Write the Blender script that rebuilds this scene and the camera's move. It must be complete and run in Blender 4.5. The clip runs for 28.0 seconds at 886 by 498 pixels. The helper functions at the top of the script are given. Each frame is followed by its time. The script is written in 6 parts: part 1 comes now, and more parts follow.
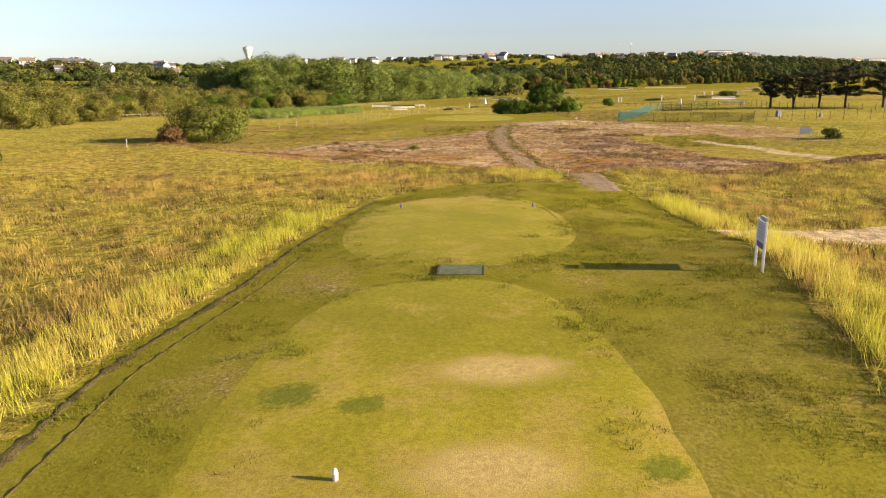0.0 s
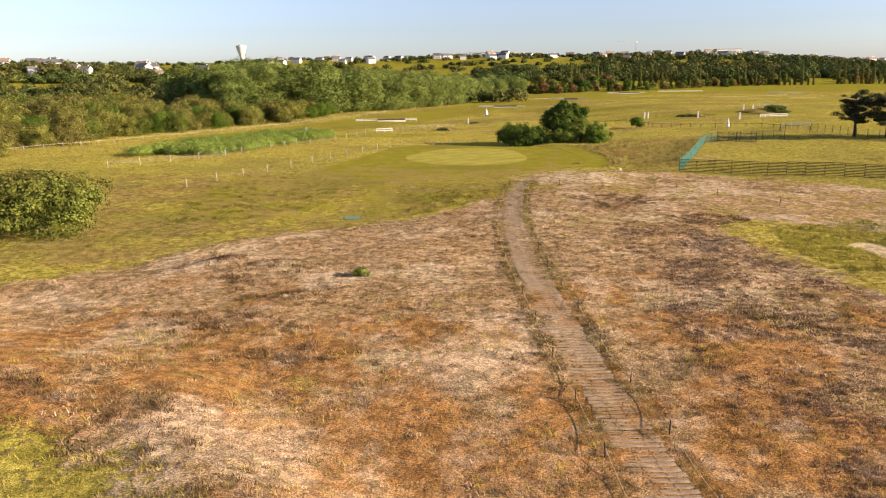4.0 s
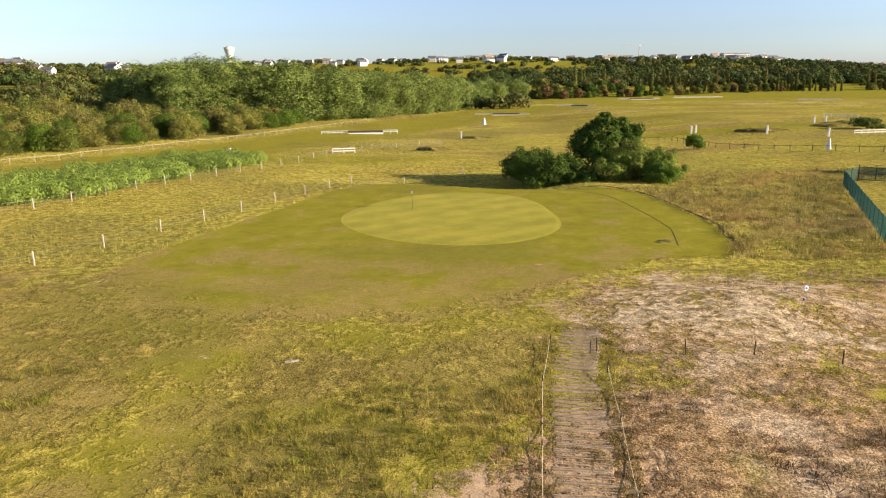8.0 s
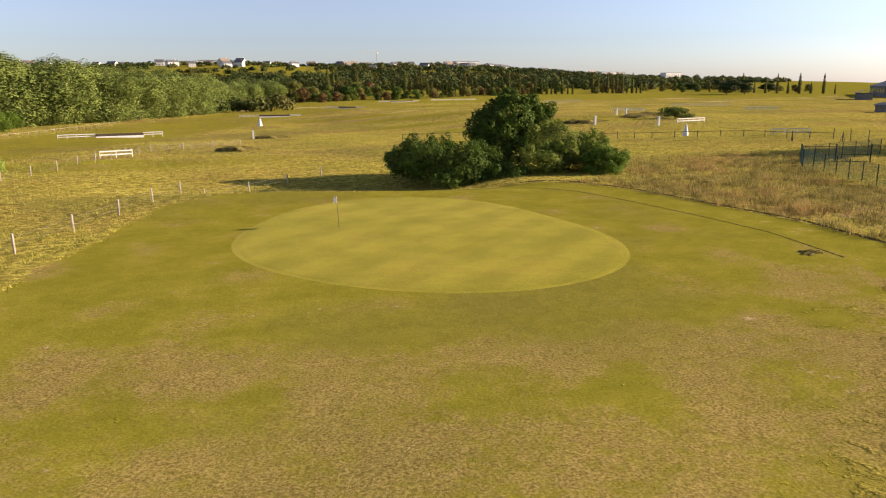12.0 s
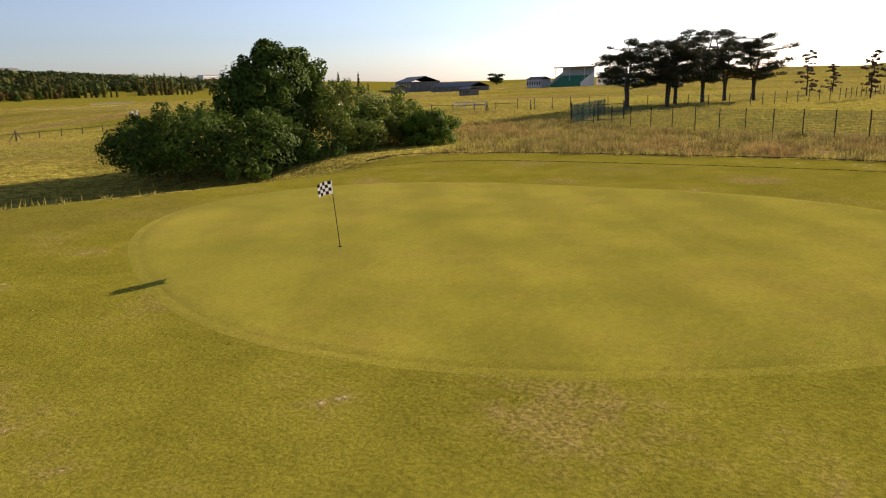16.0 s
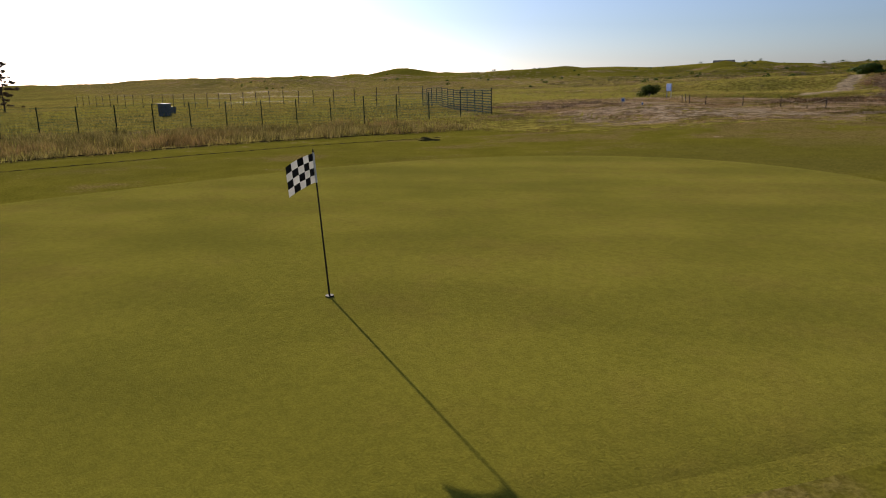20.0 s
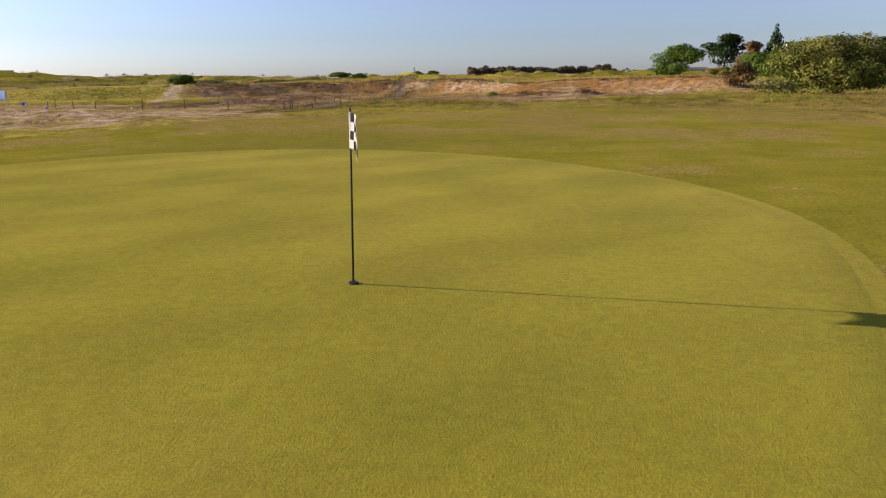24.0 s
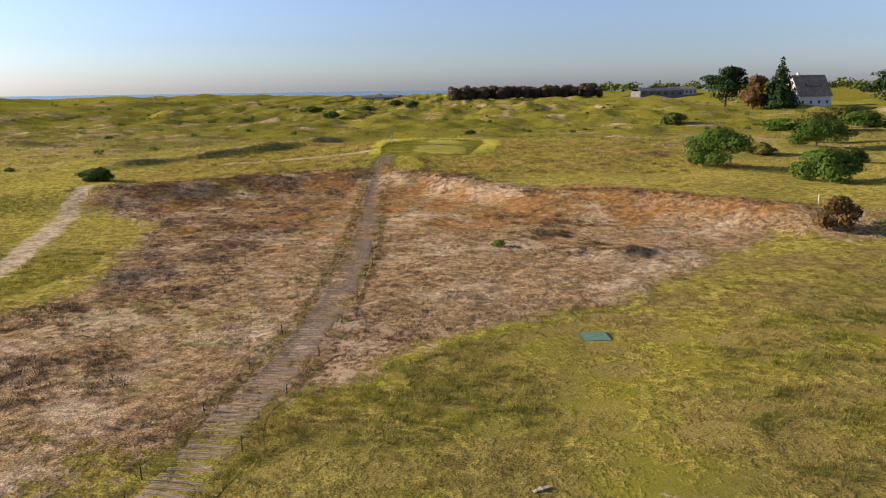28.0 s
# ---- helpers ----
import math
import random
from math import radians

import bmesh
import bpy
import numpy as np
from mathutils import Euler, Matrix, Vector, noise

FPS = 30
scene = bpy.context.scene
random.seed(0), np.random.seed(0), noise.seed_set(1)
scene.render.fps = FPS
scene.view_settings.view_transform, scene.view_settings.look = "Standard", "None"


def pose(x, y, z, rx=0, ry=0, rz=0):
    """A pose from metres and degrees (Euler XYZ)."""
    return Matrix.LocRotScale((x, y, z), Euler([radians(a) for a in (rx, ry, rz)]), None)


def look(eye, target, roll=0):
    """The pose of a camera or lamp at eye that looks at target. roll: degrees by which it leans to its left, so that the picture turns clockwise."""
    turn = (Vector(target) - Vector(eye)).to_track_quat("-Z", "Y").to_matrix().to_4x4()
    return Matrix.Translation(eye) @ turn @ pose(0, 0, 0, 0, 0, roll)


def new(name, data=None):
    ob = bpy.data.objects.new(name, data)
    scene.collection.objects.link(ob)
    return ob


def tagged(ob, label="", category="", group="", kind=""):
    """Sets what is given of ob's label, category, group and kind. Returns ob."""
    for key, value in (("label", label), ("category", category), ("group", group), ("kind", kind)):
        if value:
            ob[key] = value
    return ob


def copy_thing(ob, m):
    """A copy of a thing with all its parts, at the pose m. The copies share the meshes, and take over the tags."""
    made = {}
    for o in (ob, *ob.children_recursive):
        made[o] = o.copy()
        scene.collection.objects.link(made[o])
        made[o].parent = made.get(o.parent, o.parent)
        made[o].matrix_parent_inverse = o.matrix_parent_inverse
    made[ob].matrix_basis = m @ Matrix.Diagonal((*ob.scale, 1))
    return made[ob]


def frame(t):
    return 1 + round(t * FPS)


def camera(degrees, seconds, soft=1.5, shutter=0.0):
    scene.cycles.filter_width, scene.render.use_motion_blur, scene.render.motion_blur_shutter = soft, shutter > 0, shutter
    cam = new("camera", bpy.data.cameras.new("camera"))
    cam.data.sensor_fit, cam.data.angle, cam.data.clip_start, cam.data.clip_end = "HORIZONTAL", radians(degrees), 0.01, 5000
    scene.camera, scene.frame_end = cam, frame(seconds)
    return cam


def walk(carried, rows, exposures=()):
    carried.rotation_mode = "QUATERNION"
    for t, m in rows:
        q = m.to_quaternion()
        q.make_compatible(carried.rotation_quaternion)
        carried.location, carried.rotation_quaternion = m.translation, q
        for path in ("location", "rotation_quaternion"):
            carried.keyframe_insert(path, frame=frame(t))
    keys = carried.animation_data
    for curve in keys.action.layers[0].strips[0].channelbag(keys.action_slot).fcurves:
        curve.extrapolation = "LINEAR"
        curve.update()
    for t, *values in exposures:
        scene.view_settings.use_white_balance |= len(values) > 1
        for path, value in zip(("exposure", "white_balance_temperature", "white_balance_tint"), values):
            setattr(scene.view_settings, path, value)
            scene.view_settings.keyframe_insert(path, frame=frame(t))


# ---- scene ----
cam = camera(63.6, 28.0, 1.1)
PATH = [
    (0, (0.00, 0.00, 10.62), (-0.05, 19.44, 5.93), -0.76),
    (0.5, (0.26, 4.93, 11.14), (0.22, 24.37, 6.44), -0.81),
    (1, (0.52, 10.00, 11.65), (0.47, 29.44, 6.95), -0.82),
    (1.5, (0.78, 15.99, 12.20), (0.74, 35.43, 7.47), -0.71),
    (2, (1.03, 22.14, 12.62), (1.00, 41.58, 7.91), -0.71),
    (2.5, (1.33, 28.69, 13.50), (1.29, 48.12, 8.76), -0.87),
    (3, (1.58, 35.59, 14.37), (1.55, 55.01, 9.61), -0.84),
    (3.5, (2.04, 42.61, 15.16), (1.98, 62.04, 10.39), -0.88),
    (4, (2.39, 49.86, 15.72), (2.33, 69.28, 10.95), -0.78),
    (4.5, (2.77, 57.40, 16.34), (2.73, 76.81, 11.54), -0.78),
    (6.5, (4.72, 91.15, 16.12), (4.73, 110.57, 11.35), -0.48),
    (7, (5.05, 98.89, 15.94), (5.09, 118.32, 11.18), -0.58),
    (7.5, (5.50, 106.12, 15.28), (5.53, 125.56, 10.58), -0.56),
    (8, (5.73, 112.83, 14.56), (5.77, 132.28, 9.90), -0.50),
    (8.5, (5.37, 118.74, 13.87), (5.50, 138.20, 9.24), -0.37),
    (9, (4.11, 123.77, 13.12), (4.61, 143.22, 8.50), -0.04),
    (9.5, (2.06, 127.91, 12.46), (3.66, 147.31, 7.88), 0.02),
    (10, (-0.22, 131.51, 11.89), (2.94, 150.73, 7.37), -0.02),
    (10.5, (-2.41, 134.78, 11.23), (1.99, 153.77, 6.75), -0.08),
    (11, (-4.46, 138.16, 10.54), (0.68, 156.97, 6.08), -0.07),
    (11.5, (-6.42, 141.82, 10.00), (-0.40, 160.36, 5.54), -0.09),
    (13.5, (-11.89, 158.97, 8.02), (-1.77, 175.62, 3.51), -1.14),
    (14, (-13.02, 163.18, 7.48), (-1.62, 178.99, 2.99), -1.13),
    (14.5, (-13.91, 167.19, 6.89), (-1.26, 182.02, 2.41), -1.28),
    (15, (-14.53, 171.09, 6.25), (-0.65, 184.78, 1.77), -1.46),
    (15.5, (-14.72, 174.89, 5.64), (0.40, 187.18, 1.14), -1.53),
    (16, (-14.30, 178.52, 5.03), (1.95, 189.26, 0.49), -1.59),
    (16.5, (-13.36, 181.91, 4.42), (3.96, 190.81, -0.15), -1.63),
    (17, (-12.12, 185.02, 3.85), (6.13, 191.80, -0.74), -1.48),
    (17.5, (-10.72, 187.92, 3.57), (8.22, 192.46, -1.00), -1.48),
    (18, (-9.36, 190.46, 3.47), (10.02, 192.40, -1.06), -1.50),
    (18.5, (-8.57, 192.65, 3.41), (10.87, 191.25, -1.07), -1.59),
    (19, (-7.89, 194.63, 3.28), (10.97, 189.71, -1.18), -1.55),
    (19.5, (-7.30, 196.42, 3.15), (10.34, 188.11, -1.32), -1.51),
    (20, (-6.70, 198.09, 3.01), (9.09, 186.67, -1.49), -1.60),
    (20.5, (-5.88, 199.55, 2.83), (7.57, 185.46, -1.70), -1.54),
    (21, (-5.05, 200.94, 2.69), (5.93, 184.86, -1.87), -1.69),
    (21.5, (-3.99, 202.00, 2.56), (4.55, 184.50, -2.01), -1.49),
    (22, (-2.86, 202.82, 2.52), (3.71, 184.50, -2.07), -1.54),
    (22.5, (-1.64, 202.94, 2.44), (3.19, 184.08, -2.15), -1.59),
    (24.5, (1.84, 201.08, 2.48), (1.66, 181.60, -2.07), -0.96),
    (25, (2.32, 198.60, 3.32), (2.13, 179.12, -1.22), -1.08),
    (25.5, (2.59, 194.97, 4.90), (2.37, 175.48, 0.41), -0.97),
    (26, (2.75, 190.61, 7.04), (2.51, 171.12, 2.57), -0.90),
    (26.5, (2.69, 185.77, 9.24), (2.45, 166.28, 4.77), -0.84),
    (27, (2.55, 180.95, 11.31), (2.32, 161.45, 6.86), -0.82),
    (27.5, (2.32, 175.90, 13.44), (2.08, 156.40, 9.00), -0.81),
    (28, (2.01, 170.97, 15.58), (1.76, 151.47, 11.14), -0.82),
]
EXPOSURES = [(0, 1.54, 7000, 16), (3, 1.58, 6850, 21), (5, 1.55, 6550, 15), (8, 1.56, 6400, 13), (11, 1.47, 6700, 20), (14, 1.24, 6700, 19), (17, 0.95, 6550, 18), (20, 0.2, 5900, 16), (22, 0.66, 5850, 17), (25, 1.12, 6250, 20), (28, 1.1, 5950, 16)]
walk(cam, [(t, look(eye, target, roll)) for t, eye, target, roll in PATH], EXPOSURES)

# ---- sky, sun ----
SUN_TO = Vector((0.932, -0.208, 0.296)).normalized()
world = bpy.data.worlds.new("world")
scene.world = world
world.use_nodes = True
wn = world.node_tree
sky = wn.nodes.new("ShaderNodeTexSky")
sky.sky_type, sky.sun_disc = "NISHITA", False
sky.sun_elevation, sky.sun_rotation = math.asin(SUN_TO.z), math.atan2(SUN_TO.x, SUN_TO.y)
sky.altitude, sky.air_density, sky.dust_density, sky.ozone_density = 10, 1.0, 0.5, 4.0
grey = wn.nodes.new("ShaderNodeHueSaturation")
grey.inputs["Saturation"].default_value, grey.inputs["Value"].default_value = 0.58, 0.68
glow = wn.nodes.new("ShaderNodeGamma")
glow.inputs["Gamma"].default_value = 1.6
wn.links.new(sky.outputs["Color"], grey.inputs["Color"])
wn.links.new(grey.outputs["Color"], glow.inputs["Color"])
air = wn.nodes.new("ShaderNodeMix")
air.data_type, air.blend_type = "RGBA", "MULTIPLY"
air.inputs[0].default_value, air.inputs[7].default_value = 1.0, (0.985, 0.985, 1.06, 1)
haze = wn.nodes.new("ShaderNodeMix")
haze.data_type = "RGBA"
haze.inputs[0].default_value, haze.inputs[7].default_value = 0.14, (5.0, 5.5, 6.1, 1)
wn.links.new(glow.outputs["Color"], haze.inputs[6])
wn.links.new(haze.outputs[2], air.inputs[6])
wn.links.new(air.outputs[2], wn.nodes["Background"].inputs["Color"])
wn.nodes["Background"].inputs["Strength"].default_value = 0.050
sun = new("sun", bpy.data.lights.new("sun", "SUN"))
sun.data.energy, sun.data.angle, sun.data.color = 4.5, radians(0.5), (1.0, 0.84, 0.61)
sun.matrix_world = look(SUN_TO * 400, (0, 0, 0))
# ---- the lie of the land ----
def smooth(a, b, v):
    u = np.clip((v - a) / (b - a), 0, 1)
    return u * u * (3 - 2 * u)


def bump(x, y, cx, cy, rx, ry, h):
    return h * np.exp(-((x - cx) / rx) ** 2 - ((y - cy) / ry) ** 2)


def waves(x, y, size, seed):
    """Soft undulation between about -1 and 1, with hills about that many metres apart."""
    out = 0.0
    for k in range(6):
        a = seed * 1.7 + k * 2.399
        f = 6.283 / size * (0.7 + 0.19 * k)
        out = out + np.sin(f * (x * np.cos(a) + y * np.sin(a)) + seed * 3.1 + k * 1.3) / 3
    return out


def crest(x):
    """y of the escarpment's upper edge."""
    return 0.3 * np.sin(x * 0.31) + np.interp(x, [-160, -70, -36, -24, -10, 4, 22, 38, 47, 70, 120], [118, 104, 93, 82, 76, 58, 57, 66, 70, 78, 84])


# mounds on the dunes: x, y, two radii, height, turn in degrees
MOUNDS = [(88, -119, 9, 3, 1.6, 20), (103, -54, 5, 2, 0.9, 10), (55, 42, 8, 2.4, 1.1, 55), (47, 27, 9, 2.4, 1.3, 60), (38, 12, 9, 2.6, 1.4, 65), (30, -10, 8, 2.6, 1.2, 70), (118, -153, 6, 3, 1.2, 0), (108, -15, 9, 3, 1.2, 20), (160, -131, 12, 4, 1.6, 10),
          (-41, -206, 14, 5, 2.2, 0), (-16, -186, 9, 3, 1.2, 0), (-52, 13, 7, 3, 0.9, 30), (-39, 35, 7, 3, 0.9, 40), (-9, 98, 2.6, 1.2, 0.5, 10), (-15.5, 108, 3.0, 1.2, 0.55, 20), (-11, 107, 2.4, 1.2, 0.5, 0), (24, 101, 3, 1.5, 0.45, 10), (29, 113, 3, 1.5, 0.5, 30)]


def mounds(x, y, tall=True):
    out = 0.0
    for cx, cy, a, b, h, t in MOUNDS:
        c, s = math.cos(math.radians(t)), math.sin(math.radians(t))
        u, v = ((x - cx) * c + (y - cy) * s) / a, ((y - cy) * c - (x - cx) * s) / b
        out = out + (h if tall else 1.0) * np.exp(-u * u - v * v)
    return out


def height(x, y):
    x, y = np.asarray(x, float), np.asarray(y, float)
    low = np.interp(y, [60, 90, 125, 140, 157, 172, 212, 235, 270, 300, 370, 420, 700], [0.5, 0.4, 0.45, 0.7, 0.55, 0.04, -0.05, -0.9, -1.5, -2.2, -4.2, -4.8, -5])
    low = low + (0.35 - low) * smooth(40, 110, x) * smooth(100, 180, y) * (1 - 0.8 * smooth(330, 600, y))
    low = low + 0.12 * waves(x, y, 17, 1) * (1 - smooth(160, 168, y) * (1 - smooth(210, 222, y))) 
    low = low + bump(x, y, 27, 156, 9, 5, 0.5) + bump(x, y, -8, 128.6, 6, 8, -0.42)
    high = 2.5 + bump(x, y, 1, 24, 14, 27, 1.5) + bump(x, y, 13, 22, 7, 11, 0.95) + bump(x, y, 11, 48, 12, 9, 0.9) + 0.35 * waves(x, y, 31, 2) * smooth(15, 40, np.hypot(x - 1, y - 25))
    back = smooth(10, -120, y)
    high = high + back * (1.2 + 1.5 * waves(x, y, 75, 3) + 1.0 * waves(x, y, 33, 4) + 0.6 * waves(x, y, 13, 8) + 0.22 * waves(x, y, 6, 9))
    ramp = np.exp(-((x - 10.5) / 3.2) ** 2)
    s = (smooth(-13, 0, crest(x) - y) * (1 - ramp) + smooth(-17, 7, crest(x) - y) * ramp) * (1 - 0.75 * smooth(60, 110, x) * smooth(0, 60, y))
    z = low + (high - low) * s
    # dunes towards the sea, the slope beyond the paddock, and the town's ridge
    side = 0.62 * x - 0.78 * (y - 100)
    z = z + smooth(150, 420, side) * (1 - smooth(600, 900, side)) * smooth(40, 240, x) * (5.0 + 2.2 * waves(x, y, 130, 5) + 0.8 * waves(x, y, 48, 6))
    z = z + 5.5 * smooth(330, 800, x - 0.35 * y) * smooth(-500, 100, y) * smooth(0, 200, x)
    z = z + 50 * smooth(620, 1650, y + 0.12 * x) * (1 - smooth(500, 1500, x - 0.35 * y + 200)) * (1 + 0.06 * waves(x, y, 500, 7)) * (1 - 0.5 * smooth(200, 620, x - 0.35 * y + 200))
    z = z + bump(x, y, -560, 900, 330, 210, 30)
    z = z - 28 * smooth(820, 1150, 0.5 * x - 0.866 * y)
    # the bank below the terrace of the green
    lip = np.interp(x, [-40, -10, 1.5, 7.4, 13.7, 21.5, 26, 60], [225, 216, 213, 210.2, 207.6, 206.6, 205, 203])
    z = z - 1.35 * smooth(0.2, 5, y - lip) * smooth(28, 17, x) * smooth(-22, -8, x) * (1 - 0.8 * smooth(222, 245, y))
    return z + mounds(x, y)


# ---- materials ----
def nodes_of(name, rough=0.9, spec=0.2):
    m = bpy.data.materials.new(name)
    m.use_nodes = True
    nt = m.node_tree
    b = nt.nodes["Principled BSDF"]
    b.inputs["Roughness"].default_value = rough
    b.inputs["Specular IOR Level"].default_value = spec
    return m, nt, b


def velvet(b, weight):
    """The soft shine of many fine blades at a low angle."""
    b.inputs["Sheen Weight"].default_value, b.inputs["Sheen Roughness"].default_value = weight, 0.45
    b.inputs["Sheen Tint"].default_value = (1.0, 0.93, 0.66, 1)


def noise_of(nt, scale, detail=4.0, rough=0.6, vec=None):
    n = nt.nodes.new("ShaderNodeTexNoise")
    n.inputs["Scale"].default_value, n.inputs["Detail"].default_value, n.inputs["Roughness"].default_value = scale, detail, rough
    if vec is None:
        g = nt.nodes.new("ShaderNodeNewGeometry")
        vec = g.outputs["Position"]
    nt.links.new(vec, n.inputs["Vector"])
    return n.outputs["Fac"]


def span(nt, value, a, b, lo=0.0, hi=1.0):
    n = nt.nodes.new("ShaderNodeMapRange")
    n.interpolation_type = "SMOOTHSTEP"
    for k, v in zip(("From Min", "From Max", "To Min", "To Max"), (a, b, lo, hi)):
        n.inputs[k].default_value = v
    nt.links.new(value, n.inputs["Value"])
    return n.outputs["Result"]


def blend(nt, fac, a, b, kind="MIX"):
    n = nt.nodes.new("ShaderNodeMix")
    n.data_type, n.blend_type = "RGBA", kind
    for sock, v in ((n.inputs[0], fac), (n.inputs[6], a), (n.inputs[7], b)):
        if isinstance(v, bpy.types.NodeSocket):
            nt.links.new(v, sock)
        elif isinstance(v, float):
            sock.default_value = v
        else:
            sock.default_value = (*v, 1)
    return n.outputs[2]


def calc(nt, op, a, b):
    n = nt.nodes.new("ShaderNodeMath")
    n.operation = op
    for sock, v in zip(n.inputs, (a, b)):
        if isinstance(v, bpy.types.NodeSocket):
            nt.links.new(v, sock)
        else:
            sock.default_value = v
    return n.outputs[0]


def relief(nt, b, value, strength, distance):
    n = nt.nodes.new("ShaderNodeBump")
    n.inputs["Strength"].default_value, n.inputs["Distance"].default_value = strength, distance
    nt.links.new(value, n.inputs["Height"])
    nt.links.new(n.outputs["Normal"], b.inputs["Normal"])


def plain(name, c1, c2, scale=2.0, fine=20.0, rough=0.7, bumpy=0.2, depth=0.01, metal=0.0, spec=0.3):
    """Two colours in patches, broken up by fine grain, with relief."""
    m, nt, b = nodes_of(name, rough, spec)
    b.inputs["Metallic"].default_value = metal
    tc = nt.nodes.new("ShaderNodeTexCoord").outputs["Object"]
    big, small = noise_of(nt, scale, vec=tc), noise_of(nt, fine, 6, vec=tc)
    col = blend(nt, span(nt, big, 0.35, 0.65), c1, c2)
    col = blend(nt, 0.35, col, blend(nt, small, (0.35, 0.35, 0.35), (1, 1, 1)), "MULTIPLY")
    nt.links.new(col, b.inputs["Base Color"])
    nt.links.new(span(nt, small, 0.2, 0.8, rough - 0.12, min(1, rough + 0.1)), b.inputs["Roughness"])
    relief(nt, b, small, bumpy, depth)
    return m


def leafy(name, c1, c2, c3, patch=0.5, see=0.35, rough=0.6, tuft=0.0):
    """Leaves or blades: each island its own shade, drifts of colour across the whole, and light let through."""
    m, nt, b = nodes_of(name, max(rough, 0.75), 0.08)
    g = nt.nodes.new("ShaderNodeNewGeometry")
    drift = noise_of(nt, patch, 3)
    own = nt.nodes.new("ShaderNodeObjectInfo").outputs["Random"]
    col = blend(nt, span(nt, g.outputs["Random Per Island"], 0.0, 1.0), c1, c2)
    col = blend(nt, span(nt, drift, 0.42, 0.68), col, c3)
    if tuft:
        col = blend(nt, 0.85, col, blend(nt, span(nt, noise_of(nt, tuft, 3), 0.40, 0.60), (0.42, 0.44, 0.40), (1.4, 1.38, 1.4)), "MULTIPLY")
    col = blend(nt, 0.45, col, blend(nt, own, (0.55, 0.6, 0.5), (1.0, 1.0, 1.0)), "MULTIPLY")
    nt.links.new(col, b.inputs["Base Color"])
    if see:
        t = nt.nodes.new("ShaderNodeBsdfTranslucent")
        nt.links.new(col, t.inputs["Color"])
        mix = nt.nodes.new("ShaderNodeMixShader")
        mix.inputs[0].default_value = see
        nt.links.new(b.outputs[0], mix.inputs[1])
        nt.links.new(t.outputs[0], mix.inputs[2])
        nt.links.new(mix.outputs[0], nt.nodes["Material Output"].inputs["Surface"])
    return m


# ---- mesh tools ----
def mesh_np(name, verts, faces, material, ob=True):
    """A mesh from an array of points and one of faces, all of which have the same number of corners."""
    me = bpy.data.meshes.new(name)
    verts, faces = np.asarray(verts, np.float32), np.asarray(faces, np.int32)
    n, k = faces.shape
    me.vertices.add(len(verts))
    me.vertices.foreach_set("co", verts.ravel())
    me.loops.add(n * k)
    me.loops.foreach_set("vertex_index", faces.ravel())
    me.polygons.add(n)
    me.polygons.foreach_set("loop_start", np.arange(0, n * k, k, dtype=np.int32))
    me.polygons.foreach_set("loop_total", np.full(n, k, np.int32))
    me.update(calc_edges=True)
    me.materials.append(material)
    return new(name, me) if ob else me


def part(name, bm, material, parent=None, label=""):
    """One mesh object under a thing or a part, from a bmesh or a mesh."""
    if isinstance(bm, bmesh.types.BMesh):
        me = bpy.data.meshes.new(name)
        bm.to_mesh(me)
        bm.free()
        me.materials.append(material)
    else:
        me = bm
    ob = new(name, me)
    ob.parent = parent
    if label:
        ob["label"] = label
    return ob


def thing(name, m, label, category, group="", kind=""):
    ob = new(name)
    ob.matrix_world = m
    ob.empty_display_size = 0.2
    return tagged(ob, label, category, group, kind)


def box(bm, x0, x1, y0, y1, z0, z1, bevel=0.0, turn=None):
    r = bmesh.ops.create_cube(bm, size=1.0)
    vs = r["verts"]
    m = Matrix.Translation(((x0 + x1) / 2, (y0 + y1) / 2, (z0 + z1) / 2)) @ Matrix.Diagonal((x1 - x0, y1 - y0, z1 - z0, 1))
    bmesh.ops.transform(bm, matrix=turn @ m if turn else m, verts=vs)
    if bevel:
        es = list({e for v in vs for e in v.link_edges})
        bmesh.ops.bevel(bm, geom=es, offset=bevel, segments=1, affect="EDGES")
    return bm


def boxed(*a, **k):
    return box(bmesh.new(), *a, **k)


def rod(bm, a, b, r0, r1=None, n=6):
    """A tapered round bar from a to b."""
    a, b = Vector(a), Vector(b)
    r1 = r0 if r1 is None else r1
    q = (b - a).to_track_quat("Z", "Y").to_matrix()
    rings = []
    for p, r in ((a, r0), (b, r1)):
        rings.append([bm.verts.new(p + q @ Vector((r * math.cos(k * 6.2832 / n), r * math.sin(k * 6.2832 / n), 0))) for k in range(n)])
    for k in range(n):
        bm.faces.new((rings[0][k], rings[0][(k + 1) % n], rings[1][(k + 1) % n], rings[1][k]))
    bm.faces.new(rings[0][::-1])
    bm.faces.new(rings[1])
    return bm


def gz(x, y):
    return float(height(x, y))


def inside(x, y, poly):
    """Which of the points lie in the polygon."""
    p = np.asarray(poly, float)
    q = np.roll(p, -1, 0)
    hit = np.zeros(np.shape(x), bool)
    for (ax, ay), (bx, by) in zip(p, q):
        with np.errstate(divide="ignore", invalid="ignore"):
            hit ^= ((ay > y) != (by > y)) & (x < (bx - ax) * (y - ay) / (by - ay) + ax)
    return hit


